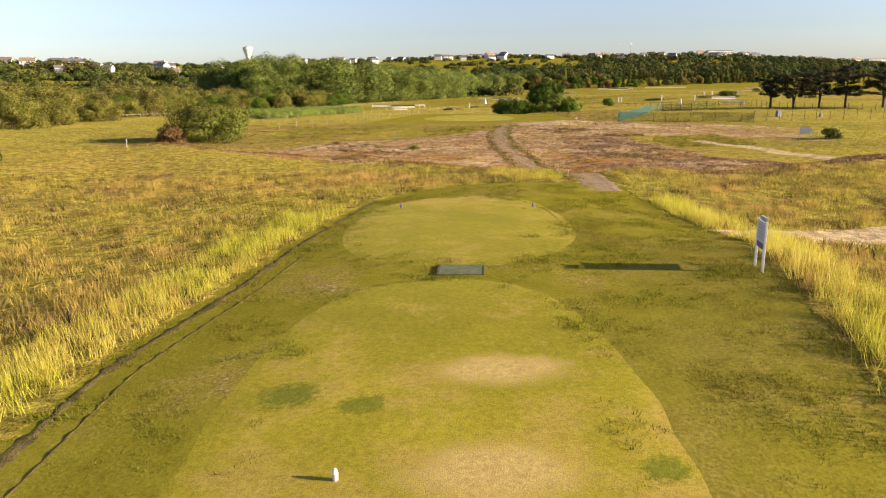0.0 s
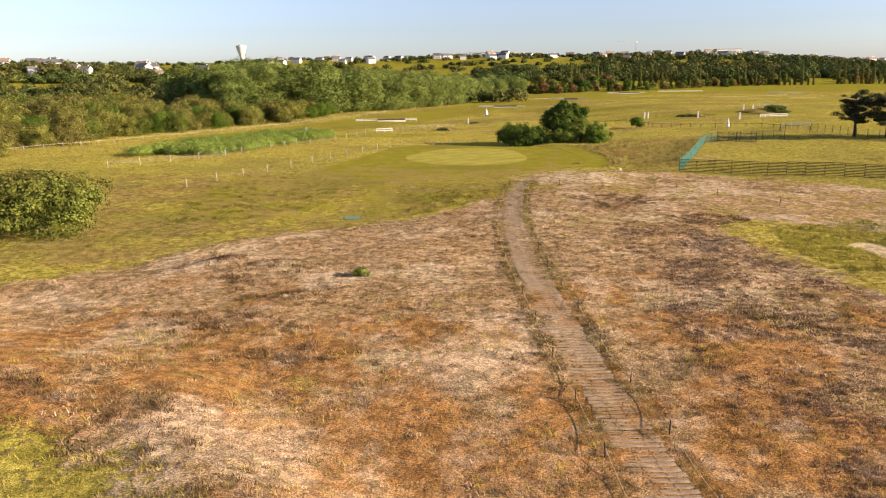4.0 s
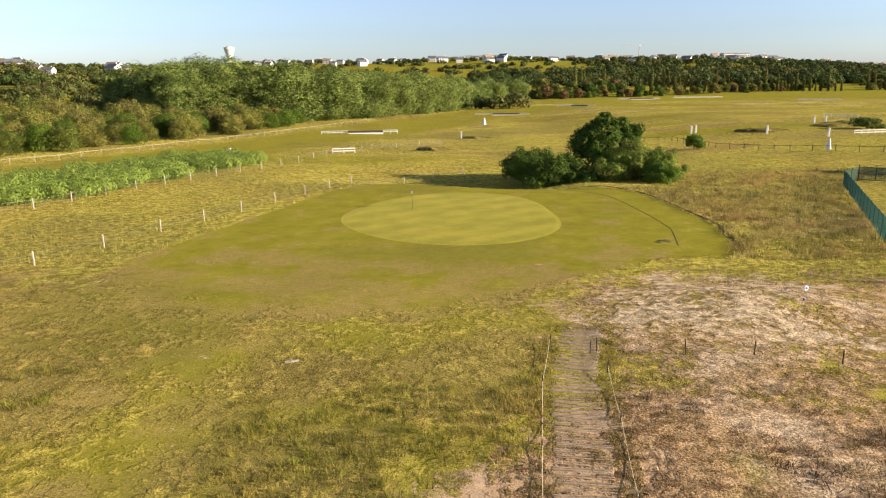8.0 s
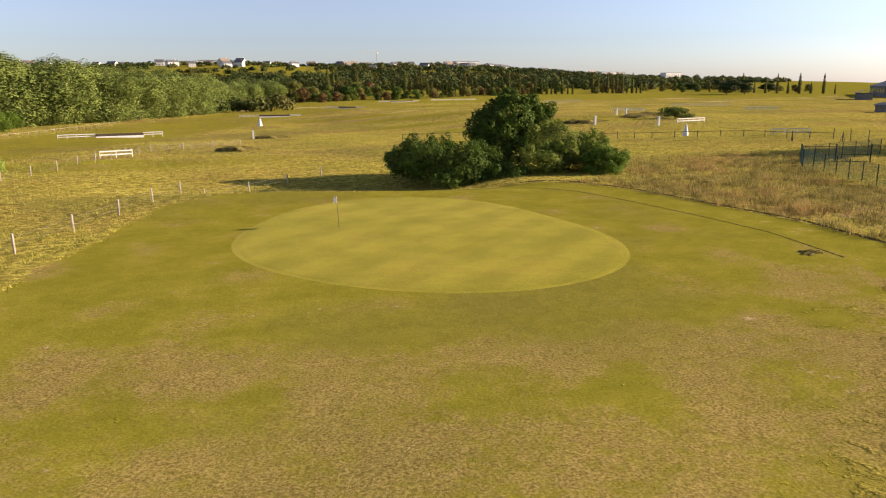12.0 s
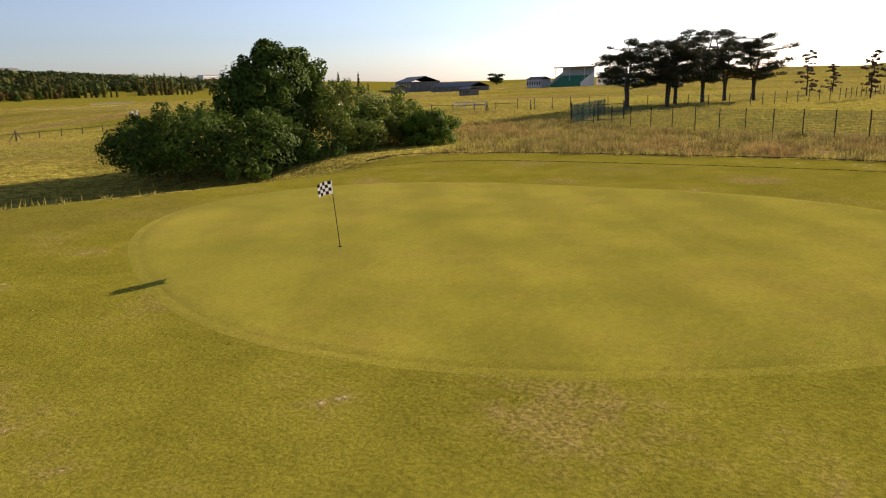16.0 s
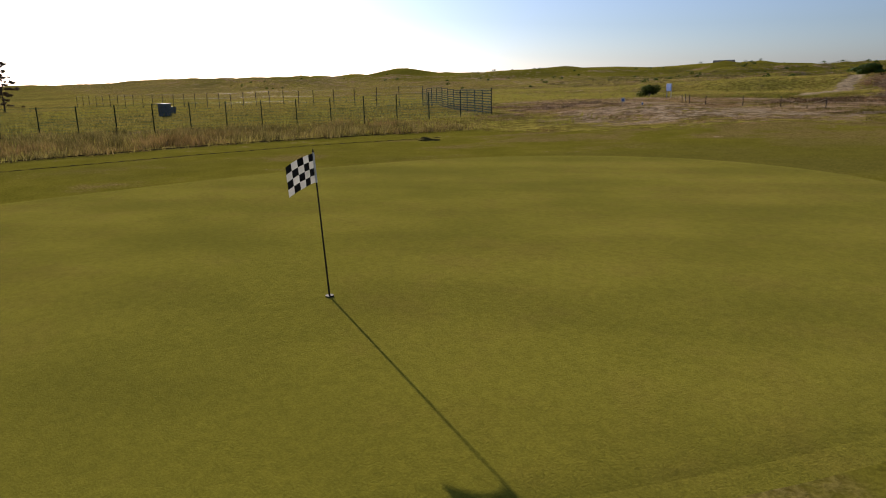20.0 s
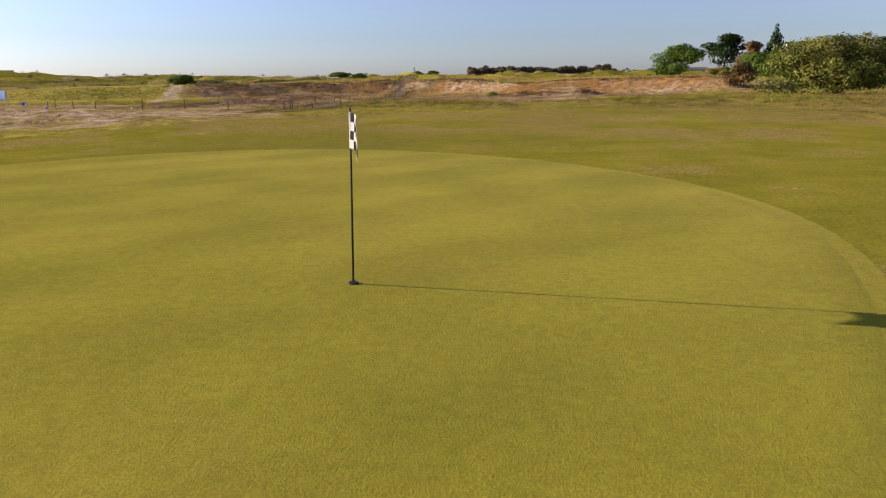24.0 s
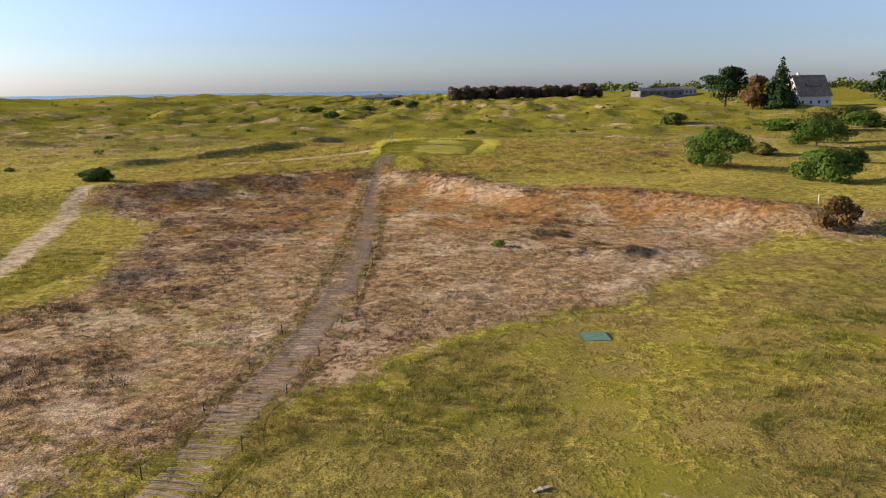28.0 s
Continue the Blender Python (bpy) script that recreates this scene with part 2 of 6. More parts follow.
def edge_of(x, y, poly):
    """The signed distance to the polygon's outline, positive inside."""
    p = np.asarray(poly, float)
    q = np.roll(p, -1, 0)
    d = np.full(np.shape(x), 1e9)
    for a, b in zip(p, q):
        e = b - a
        u = np.clip(((x - a[0]) * e[0] + (y - a[1]) * e[1]) / (e @ e), 0, 1)
        d = np.minimum(d, np.hypot(x - a[0] - u * e[0], y - a[1] - u * e[1]))
    return np.where(inside(x, y, poly), d, -d)


# ---- ground ----
HEATH = [(47, 70), (46, 78), (34, 89), (29, 116), (33, 124), (30, 136), (22, 142), (14, 144), (11, 140), (7, 136), (2, 129), (-5, 125), (-10, 122), (-17, 117), (-24, 108), (-31, 103),
         (-36, 96), (-28, 84), (-18, 76), (-10, 74), (-4, 66), (3, 60), (9, 56), (14, 57), (22, 58), (30, 61), (38, 65)]
TEE_MOWN = [(-9.6, 2), (-9.4, 17), (-7.9, 23.4), (-7, 30), (-4.9, 41), (-2, 45.5), (1.5, 47.2), (8, 46), (11.3, 44), (12, 33), (12.2, 29), (10.6, 20), (9.4, 14), (9.2, 2)]
APRON = [(-19, 163), (-20.5, 170), (-15, 188), (-9, 208), (-4, 213.5), (1.5, 213), (7.4, 210.2), (13.7, 207.8), (21.5, 206.6), (24.7, 205), (26.6, 202), (27.5, 196), (28.1, 188), (28.2, 181), (26.6, 174), (23.8, 169.5), (20.5, 166.3), (16.8, 163.2), (12.2, 159), (8.1, 155.9), (2.9, 154.2), (-2, 153.6), (-7, 154.8), (-11.7, 156.4), (-16.3, 160)]
LANE = [(-4, 155), (-3.4, 140), (-3, 132), (-2.5, 127), (-5, 124), (-12, 125), (-12, 131), (-10, 136), (-9.8, 140), (-11, 146), (-13, 156)]
SAND = [(13, 153.5), (14, 150.5), (19, 149.5), (25, 148), (31, 145), (37, 138.5), (42, 131.5), (49, 128.5), (49, 130), (42.5, 133.5), (36, 142.5), (29, 152), (25, 158), (21, 163.5), (18, 160)]
SPUR = [(12, 31.6), (13, 29.3), (20, 31.6), (40, 40), (40, 43.5), (22, 35.8)]
WEST_PATH = [(49.5, 69), (51.5, 70), (50.5, 77), (43.5, 101), (40.5, 113), (38.5, 112), (41, 101), (48, 77)]
TRACK = [(-80, 240), (-66, 284), (-56, 331), (-51, 370), (-26, 450), (35, 604), (78, 660), (150, 690), (150, 600), (70, 520), (28, 440), (2, 370), (-12, 330), (-30, 275), (-44, 240)]


BROWN = [(37, 161), (69, 134), (58, 108), (34, 121), (22, 129), (14, 146), (11, 156), (18, 164), (26, 165)]
DRY = [(-26, 139), (-15, 143), (-8, 147), (-4, 156), (-12, 160), (-20, 162), (-27, 156)]


def path_x(y):
    return np.interp(y, [40, 46, 55, 70, 80, 91, 108, 120, 127, 135, 146, 152], [9.4, 9.8, 10.25, 10.6, 10.3, 9.6, 9.1, 9.3, 9.8, 10.7, 12.2, 13.9])


def axis_of(lo, hi, step, far, grow=1.07):
    mid = list(np.arange(lo, hi + step, step))
    s, a, b = step, [lo], [mid[-1]]
    while a[-1] > -far:
        s *= grow
        a.append(a[-1] - s)
    s = step
    while b[-1] < far:
        s *= grow
        b.append(b[-1] + s)
    return np.array(a[:0:-1] + mid + b[1:])


def sheet(name, gx, gy, material, lift=0.0, z=height):
    X, Y = np.meshgrid(gx, gy)
    V = np.stack([X, Y, z(X, Y) + lift], -1).reshape(-1, 3)
    i = np.arange(len(V)).reshape(X.shape)
    Fc = np.stack([i[:-1, :-1], i[:-1, 1:], i[1:, 1:], i[1:, :-1]], -1).reshape(-1, 4)
    ob = mesh_np(name, V, Fc, material)
    ob.data.polygons.foreach_set("use_smooth", np.ones(len(Fc), bool))
    return ob, V


def turf_material():
    m, nt, b = nodes_of("turf", 1.0, 0.0)
    at = nt.nodes.new("ShaderNodeAttribute")
    at.attribute_name = "cover"
    sep = nt.nodes.new("ShaderNodeSeparateColor")
    nt.links.new(at.outputs["Color"], sep.inputs[0])
    sep_a = at.outputs["Alpha"]
    big, mid, small, tiny = noise_of(nt, 0.045, 4), noise_of(nt, 0.35, 5), noise_of(nt, 2.2, 6), noise_of(nt, 11, 6, 0.7)
    rag = calc(nt, "MULTIPLY", calc(nt, "SUBTRACT", calc(nt, "ADD", mid, small), 1.0), 1.25)

    def cover(k):
        return span(nt, calc(nt, "ADD", sep.outputs[k], rag), 0.3, 0.7)

    long_grass = blend(nt, span(nt, mid, 0.3, 0.7), ROUGH_A, ROUGH_B)
    long_grass = blend(nt, span(nt, big, 0.42, 0.62), long_grass, ROUGH_C)
    # dark spots painted in as the shadowed gaps between grass tufts
    long_grass = blend(nt, calc(nt, "MULTIPLY", span(nt, small, 0.45, 0.64), 0.78), long_grass, (0.15, 0.13, 0.035))
    long_grass = blend(nt, calc(nt, "MULTIPLY", span(nt, calc(nt, "ADD", sep_a, rag), 0.35, 0.9), 0.85), long_grass, blend(nt, small, (0.21, 0.13, 0.05), (0.36, 0.265, 0.105)))
    hollow = noise_of(nt, 0.022, 7, 0.65)
    long_grass = blend(nt, calc(nt, "MULTIPLY", span(nt, hollow, 0.45, 0.6), 0.6), long_grass, (0.21, 0.195, 0.05))
    heath = blend(nt, span(nt, calc(nt, "ADD", calc(nt, "MULTIPLY", small, 0.6), calc(nt, "MULTIPLY", tiny, 0.4)), 0.36, 0.62), (0.18, 0.103, 0.05), (0.46, 0.315, 0.175))
    heath = blend(nt, calc(nt, "MULTIPLY", span(nt, at.outputs["Alpha"], 0.35, 0.75), span(nt, small, 0.3, 0.62, 0.45, 1.0)), heath, (0.36, 0.18, 0.062))
    heath = blend(nt, calc(nt, "MULTIPLY", span(nt, mid, 0.5, 0.72), 0.6), heath, (0.55, 0.41, 0.285))
    heath = blend(nt, calc(nt, "MULTIPLY", span(nt, calc(nt, "SUBTRACT", big, calc(nt, "MULTIPLY", mid, 0.6)), 0.26, 0.38), 0.5), heath, (0.30, 0.26, 0.07))
    pale = noise_of(nt, 0.09, 5, 0.6)
    heath = blend(nt, calc(nt, "MULTIPLY", span(nt, pale, 0.5, 0.62), 0.48), heath, blend(nt, small, (0.50, 0.36, 0.24), (0.80, 0.66, 0.50)))
    bare = blend(nt, span(nt, small, 0.3, 0.7), (0.47, 0.355, 0.22), (0.60, 0.475, 0.325))
    mown = blend(nt, span(nt, mid, 0.3, 0.7), (0.195, 0.178, 0.021), (0.248, 0.221, 0.028))
    dry = calc(nt, "ADD", calc(nt, "MULTIPLY", sep_a, 0.31), calc(nt, "ADD", calc(nt, "MULTIPLY", small, 0.5), calc(nt, "MULTIPLY", mid, 0.7)))
    mown = blend(nt, span(nt, dry, 0.68, 0.98), mown, blend(nt, span(nt, tiny, 0.35, 0.65), (0.185, 0.138, 0.034), (0.32, 0.245, 0.08)))
    mown = blend(nt, span(nt, big, 0.5, 0.7), mown, (0.185, 0.165, 0.03))
    col = blend(nt, cover(2), long_grass, mown)
    col = blend(nt, cover(0), col, heath)
    col = blend(nt, cover(1), col, bare)
    # fine and clump-sized darkening in the colour imitates shade between tufts
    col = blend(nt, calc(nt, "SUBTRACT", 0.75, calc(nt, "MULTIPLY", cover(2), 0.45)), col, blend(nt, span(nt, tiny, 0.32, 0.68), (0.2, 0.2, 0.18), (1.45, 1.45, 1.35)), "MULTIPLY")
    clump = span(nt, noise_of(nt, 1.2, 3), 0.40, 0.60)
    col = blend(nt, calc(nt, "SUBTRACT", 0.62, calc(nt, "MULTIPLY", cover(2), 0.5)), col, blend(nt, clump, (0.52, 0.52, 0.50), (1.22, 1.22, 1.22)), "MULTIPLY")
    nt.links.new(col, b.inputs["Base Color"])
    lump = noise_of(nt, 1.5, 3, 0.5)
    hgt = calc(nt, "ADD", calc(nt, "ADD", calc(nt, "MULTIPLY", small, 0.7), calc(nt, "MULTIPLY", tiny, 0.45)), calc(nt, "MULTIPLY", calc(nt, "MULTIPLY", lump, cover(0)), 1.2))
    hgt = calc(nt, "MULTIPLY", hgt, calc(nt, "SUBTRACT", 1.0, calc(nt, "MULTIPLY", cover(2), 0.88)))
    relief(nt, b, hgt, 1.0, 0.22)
    return m


ROUGH_A, ROUGH_B, ROUGH_C = (0.33, 0.29, 0.05), (0.50, 0.415, 0.09), (0.41, 0.315, 0.075)
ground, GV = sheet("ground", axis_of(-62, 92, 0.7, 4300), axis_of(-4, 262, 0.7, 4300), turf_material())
tagged(ground, "links land of long dry grass, heather and mown turf, rising to dunes", "ground", kind="structure")
gxv, gyv = GV[:, 0], GV[:, 1]
cov = np.zeros((len(GV), 4), np.float32)


def soft_in(poly, w=1.5):
    return 1 / (1 + np.exp(-np.clip(edge_of(gxv, gyv, poly) / w * 2, -30, 30)))


scarp = smooth(-16, -6, crest(gxv) - gyv) * (1 - smooth(-1.5, 1.5, crest(gxv) - gyv)) * smooth(-60, -36, gxv) * (1 - smooth(44, 55, gxv))
cov[:, 0] = np.maximum(soft_in(HEATH, 2.5), 0.8 * scarp)
cov[:, 0] = np.maximum(cov[:, 0], 0.5 * np.exp(-((gxv - 45) / 14) ** 2 - ((gyv - 183) / 10) ** 2) + 0.6 * np.exp(-((gxv - 36) / 8) ** 2 - ((gyv - 160) / 6) ** 2))
cov[:, 0] = np.maximum(cov[:, 0], 0.75 * np.exp(-((gxv - 42) / 16) ** 2 - ((gyv - 143) / 9) ** 2))
cov[:, 0] = np.maximum(cov[:, 0], 0.62 * smooth(0.25, 0.9, waves(gxv, gyv, 26, 21) + 0.4 * waves(gxv, gyv, 11, 22)) * smooth(70, 20, gyv) * (1 - smooth(-60, 20, gyv + 60 - 0 * gxv) * smooth(26, 14, np.abs(gxv - 2))))
cov[:, 0] = np.maximum.reduce([cov[:, 0], 0.66 * soft_in(BROWN, 3.0), 0.36 * smooth(45, 95, gxv) * smooth(150, 100, gyv) * smooth(-150, -20, gyv)])
cov[:, 0] = np.maximum(cov[:, 0], 0.55 * np.clip(1.4 * mounds(gxv, gyv, False), 0, 1))
rust = 0.5 + 0.45 * waves(gxv, gyv, 19, 23) + 0.25 * waves(gxv, gyv, 7, 24)
cov[:, 3] = np.clip(rust * (smooth(112, 84, gyv) * 1.15 + 0.25) * np.maximum(soft_in(HEATH, 2.5), 0.15) + 0.2 * scarp + 0.3 * soft_in(HEATH, 2.5) * smooth(104, 88, gyv) * smooth(14, 6, gxv) + 0.15 * soft_in(BROWN, 3.0), 0, 1)
cov[:, 3] = np.maximum(cov[:, 3], 0.8 * soft_in(DRY, 2.5) * (cov[:, 0] < 0.25))
brown = smooth(98, 112, gyv) * smooth(172, 162, gyv) * smooth(-60, -40, gxv) * smooth(16, 10, gxv) * (0.7 + 0.5 * waves(gxv, gyv, 12, 68) + 0.25 * waves(gxv, gyv, 5, 69))
cov[:, 3] = np.where(cov[:, 0] < 0.25, np.maximum(cov[:, 3], np.clip(brown, 0, 0.85)), cov[:, 3])
dryness = smooth(176, 166, gyv + 5 * waves(gxv, gyv, 14, 27)) * (0.75 + 0.5 * waves(gxv, gyv, 9, 28)) + 0.55 * smooth(5.5, 8.5, gxv) * smooth(34, 28, gyv) * (0.8 + 0.6 * waves(gxv, gyv, 6, 47))
cov[:, 3] = np.where((cov[:, 0] < 0.25) & (soft_in(APRON, 0.6) > 0.3) | (soft_in(TEE_MOWN, 0.3) > 0.3), np.clip(dryness * np.where(gyv < 60, 0.5, 1.0) + np.where(gyv > 60, 0.22 + 0.42 * waves(gxv, gyv, 8, 70), 0), 0, 1), cov[:, 3])
cov[:, 1] = np.maximum.reduce([0.54 * soft_in(SAND, 2.0), soft_in(SPUR, 0.5), soft_in(WEST_PATH, 0.7)])
cov[:, 2] = np.maximum.reduce([0.85 * smooth(5, -25, gyv), 0.8 * smooth(600, 680, gyv), soft_in(TEE_MOWN, 0.3), smooth(-5.2, -4.2, edge_of(gxv, gyv, APRON)) * smooth(8, 12, gxv) * smooth(166, 172, gyv), np.where(gyv < 168, soft_in(APRON, 3.0), soft_in(APRON, 0.6)), 0.68 * soft_in(LANE, 2.2), 0.7 * soft_in(TRACK, 5.0), 0.56 * smooth(120, 128, gyv) * smooth(-38, -28, gxv) * smooth(18, 12, gxv) * smooth(166, 160, gyv)])
plain_ = smooth(225, 260, gyv) * smooth(760, 640, gyv) * smooth(-70, -20, gxv)
cov[:, 3] = np.maximum(cov[:, 3], plain_ * np.clip(0.25 + 0.7 * waves(0.45 * gxv, gyv, 46, 71) + 0.4 * waves(0.6 * gxv, gyv, 17, 72), 0, 0.9))
cov[:, 2] = np.maximum(cov[:, 2], plain_ * np.clip(0.1 + 0.9 * waves(0.4 * gxv, gyv, 60, 73), 0, 0.75))
cov[:, 1] = np.maximum(cov[:, 1], 0.55 * plain_ * smooth(0.75, 1.1, waves(0.3 * gxv, gyv, 38, 74)) * smooth(380, 460, gyv))
layer = ground.data.color_attributes.new("cover", "FLOAT_COLOR", "POINT")
layer.data.foreach_set("color", cov.ravel())


def lawn_material(name, a, b_, dry, wear, stripe=0.0, grain=0.62, spots=()):
    """Mown turf: soft drifts, dry patches, fine blades, and mowing stripes that lean one way and then the other."""
    m, nt, b = nodes_of(name, 0.95, 0.0)
    velvet(b, 0.03)
    big, mid, speck, tiny = noise_of(nt, 0.12, 4), noise_of(nt, 0.9, 5), noise_of(nt, 7, 5, 0.7), noise_of(nt, 34, 4, 0.75)
    col = blend(nt, span(nt, big, 0.35, 0.65), a, b_)
    col = blend(nt, calc(nt, "MULTIPLY", span(nt, calc(nt, "ADD", mid, calc(nt, "SUBTRACT", big, 0.5)), 0.46, 0.74), wear), col, dry)
    col = blend(nt, 0.9, col, blend(nt, span(nt, noise_of(nt, 0.28, 4), 0.35, 0.65), (0.89, 0.89, 0.88), (1.07, 1.06, 1.04)), "MULTIPLY")
    for px, py, rx, ry, tone in spots:
        g = nt.nodes.new("ShaderNodeNewGeometry")
        mp = nt.nodes.new("ShaderNodeMapping")
        mp.vector_type = "TEXTURE"
        mp.inputs["Location"].default_value, mp.inputs["Scale"].default_value = (px, py, 0), (rx, ry, 1e4)
        nt.links.new(g.outputs["Position"], mp.inputs["Vector"])
        ln = nt.nodes.new("ShaderNodeVectorMath")
        ln.operation = "LENGTH"
        nt.links.new(mp.outputs["Vector"], ln.inputs[0])
        far = calc(nt, "ADD", ln.outputs["Value"], calc(nt, "MULTIPLY", calc(nt, "SUBTRACT", calc(nt, "ADD", mid, speck), 1.0), 1.1))
        col = blend(nt, span(nt, far, 0.45, 1.05, 0.9, 0.0), col, tone)
    if stripe:
        g = nt.nodes.new("ShaderNodeNewGeometry")
        turn = nt.nodes.new("ShaderNodeVectorRotate")
        turn.rotation_type = "Z_AXIS"
        turn.inputs["Angle"].default_value = math.radians(-40)
        nt.links.new(g.outputs["Position"], turn.inputs["Vector"])
        sep = nt.nodes.new("ShaderNodeSeparateXYZ")
        nt.links.new(turn.outputs["Vector"], sep.inputs[0])
        wob = calc(nt, "MULTIPLY", noise_of(nt, 0.2, 2), 1.6)
        wave = calc(nt, "SINE", calc(nt, "MULTIPLY", calc(nt, "ADD", sep.outputs[1], wob), 1.65), 0.0)
        col = blend(nt, calc(nt, "MULTIPLY", span(nt, big, 0.3, 0.6, 0.35, 1.0), stripe), col, blend(nt, span(nt, wave, -0.7, 0.7), (0.72, 0.74, 0.70), (1.22, 1.22, 1.25)), "MULTIPLY")
    col = blend(nt, grain, col, blend(nt, span(nt, calc(nt, "ADD", calc(nt, "MULTIPLY", tiny, 0.6), calc(nt, "MULTIPLY", speck, 0.4)), 0.33, 0.67), (0.34, 0.34, 0.3), (1.42, 1.42, 1.35)), "MULTIPLY")
    nt.links.new(col, b.inputs["Base Color"])
    relief(nt, b, calc(nt, "ADD", calc(nt, "MULTIPLY", mid, 0.35), tiny), 0.5, 0.025)
    return m


def lawn(name, outline, material, lift, label, step=0.5, lip=1.2):
    """A mown sheet of turf with a rounded rim, draped on the land."""
    cx, cy = np.mean(np.asarray(outline, float), 0)
    n = 96
    ang = np.linspace(0, 2 * np.pi, n, endpoint=False)
    pts = np.asarray(outline, float)
    pa, pr = np.arctan2(pts[:, 1] - cy, pts[:, 0] - cx), np.hypot(pts[:, 0] - cx, pts[:, 1] - cy)
    o = np.argsort(pa)
    r = np.interp((ang + np.pi) % (2 * np.pi) - np.pi, np.r_[pa[o] - 2 * np.pi, pa[o], pa[o] + 2 * np.pi], np.r_[pr[o], pr[o], pr[o]])
    for _ in range(3):
        r = (np.roll(r, 1) + 2 * r + np.roll(r, -1)) / 4
    rings = int(r.max() / step)
    V, Fc = [(cx, cy, gz(cx, cy) + lift)], []
    for k in range(1, rings + 2):
        u = min(k / rings, 1.0)
        x, y = cx + np.cos(ang) * (r * u + lip * (k > rings)), cy + np.sin(ang) * (r * u + lip * (k > rings))
        V += list(zip(x, y, height(x, y) + (lift if k <= rings else -0.03)))
    V = np.array(V)
    tri = np.array([(0, 1 + k, 1 + (k + 1) % n, 1 + (k + 1) % n) for k in range(n)])
    k, j = np.meshgrid(np.arange(rings), np.arange(n), indexing="ij")
    a, b2 = 1 + k * n + j, 1 + k * n + (j + 1) % n
    quads = np.stack([a, a + n, b2 + n, b2], -1).reshape(-1, 4)
    me = bpy.data.meshes.new(name)
    me.from_pydata(V.tolist(), [], [t[:3].tolist() for t in tri] + quads.tolist())
    me.materials.append(material)
    me.polygons.foreach_set("use_smooth", np.ones(len(me.polygons), bool))
    return tagged(new(name, me), label, "lawn", kind="structure")


ang = np.linspace(0, 2 * np.pi, 40, endpoint=False)
def green_line(a, grow=0.0):
    r = 12.85 + grow + 0.52 * math.cos(a) - 0.49 * math.sin(a) - 1.89 * math.cos(2 * a) + 0.11 * math.sin(2 * a) - 0.64 * math.cos(3 * a) - 0.22 * math.sin(3 * a) + 0.13 * math.cos(4 * a)
    return 6.6 + r * math.cos(a), 190.3 + r * math.sin(a)


GREEN = [green_line(a) for a in ang]
BAND = [green_line(a, 0.22) for a in ang]
TEE_BACK = [(-0.3 + 4.4 * np.sign(np.cos(a)) * abs(np.cos(a)) ** 0.7, 12.6 + 10.2 * np.sign(np.sin(a)) * abs(np.sin(a)) ** 0.75) for a in ang]
TEE_FRONT = [(0.6 + 4.9 * np.sign(np.cos(a)) * abs(np.cos(a)) ** 0.75, 33.3 + 8.2 * np.sign(np.sin(a)) * abs(np.sin(a)) ** 0.8) for a in ang]
m_green = lawn_material("green_turf", (0.243, 0.223, 0.023), (0.288, 0.257, 0.029), (0.27, 0.215, 0.033), 0.5, 0.24, 0.36)
m_band = lawn_material("pale_mowing_ring", (0.256, 0.235, 0.025), (0.303, 0.27, 0.031), (0.283, 0.223, 0.035), 0.4, 0.0, 0.42)
m_tee = lawn_material("tee_turf", (0.24, 0.222, 0.02), (0.31, 0.268, 0.03), (0.38, 0.28, 0.075), 0.75, 0.0, 0.62,
                      [(1.3, 15.7, 2.0, 1.0, (0.46, 0.34, 0.13)), (0.8, 11.5, 1.9, 1.1, (0.46, 0.34, 0.13)), (-3.5, 14.8, 0.9, 0.7, (0.13, 0.15, 0.018)), (-1.8, 14.2, 0.7, 0.45, (0.15, 0.165, 0.02)), (3.9, 11.5, 0.5, 0.5, (0.15, 0.165, 0.02))])
lawn("mowing_ring", BAND, m_band, 0.012, "pale ring left by the mower round the green", lip=0.5)
lawn("putting_green", GREEN, m_green, 0.018, "closely mown yellow-green putting green, dry in patches", lip=0.35)
lawn("tee_lawn", TEE_BACK, m_tee, 0.008, "mown tee with worn, dry brown patches")
lawn("tee_lawn", TEE_FRONT, m_tee, 0.010, "raised mown front tee with an outlined edge")

m_soil = plain("dark_soil", (0.17, 0.125, 0.055), (0.29, 0.225, 0.09), 1.5, 14, 1.0, 0.9, 0.08, 0.0, 0.0)


m_rut = plain("rut_earth", (0.095, 0.078, 0.034), (0.19, 0.155, 0.06), 1.5, 14, 1.0, 0.9, 0.08, 0.0, 0.0)
# near-black colour for the shade under the long grass's edge
m_foot_shade = plain("grass_foot_shade", (0.05, 0.042, 0.02), (0.10, 0.08, 0.035), 1.5, 14, 1.0, 0.9, 0.08, 0.0, 0.0)


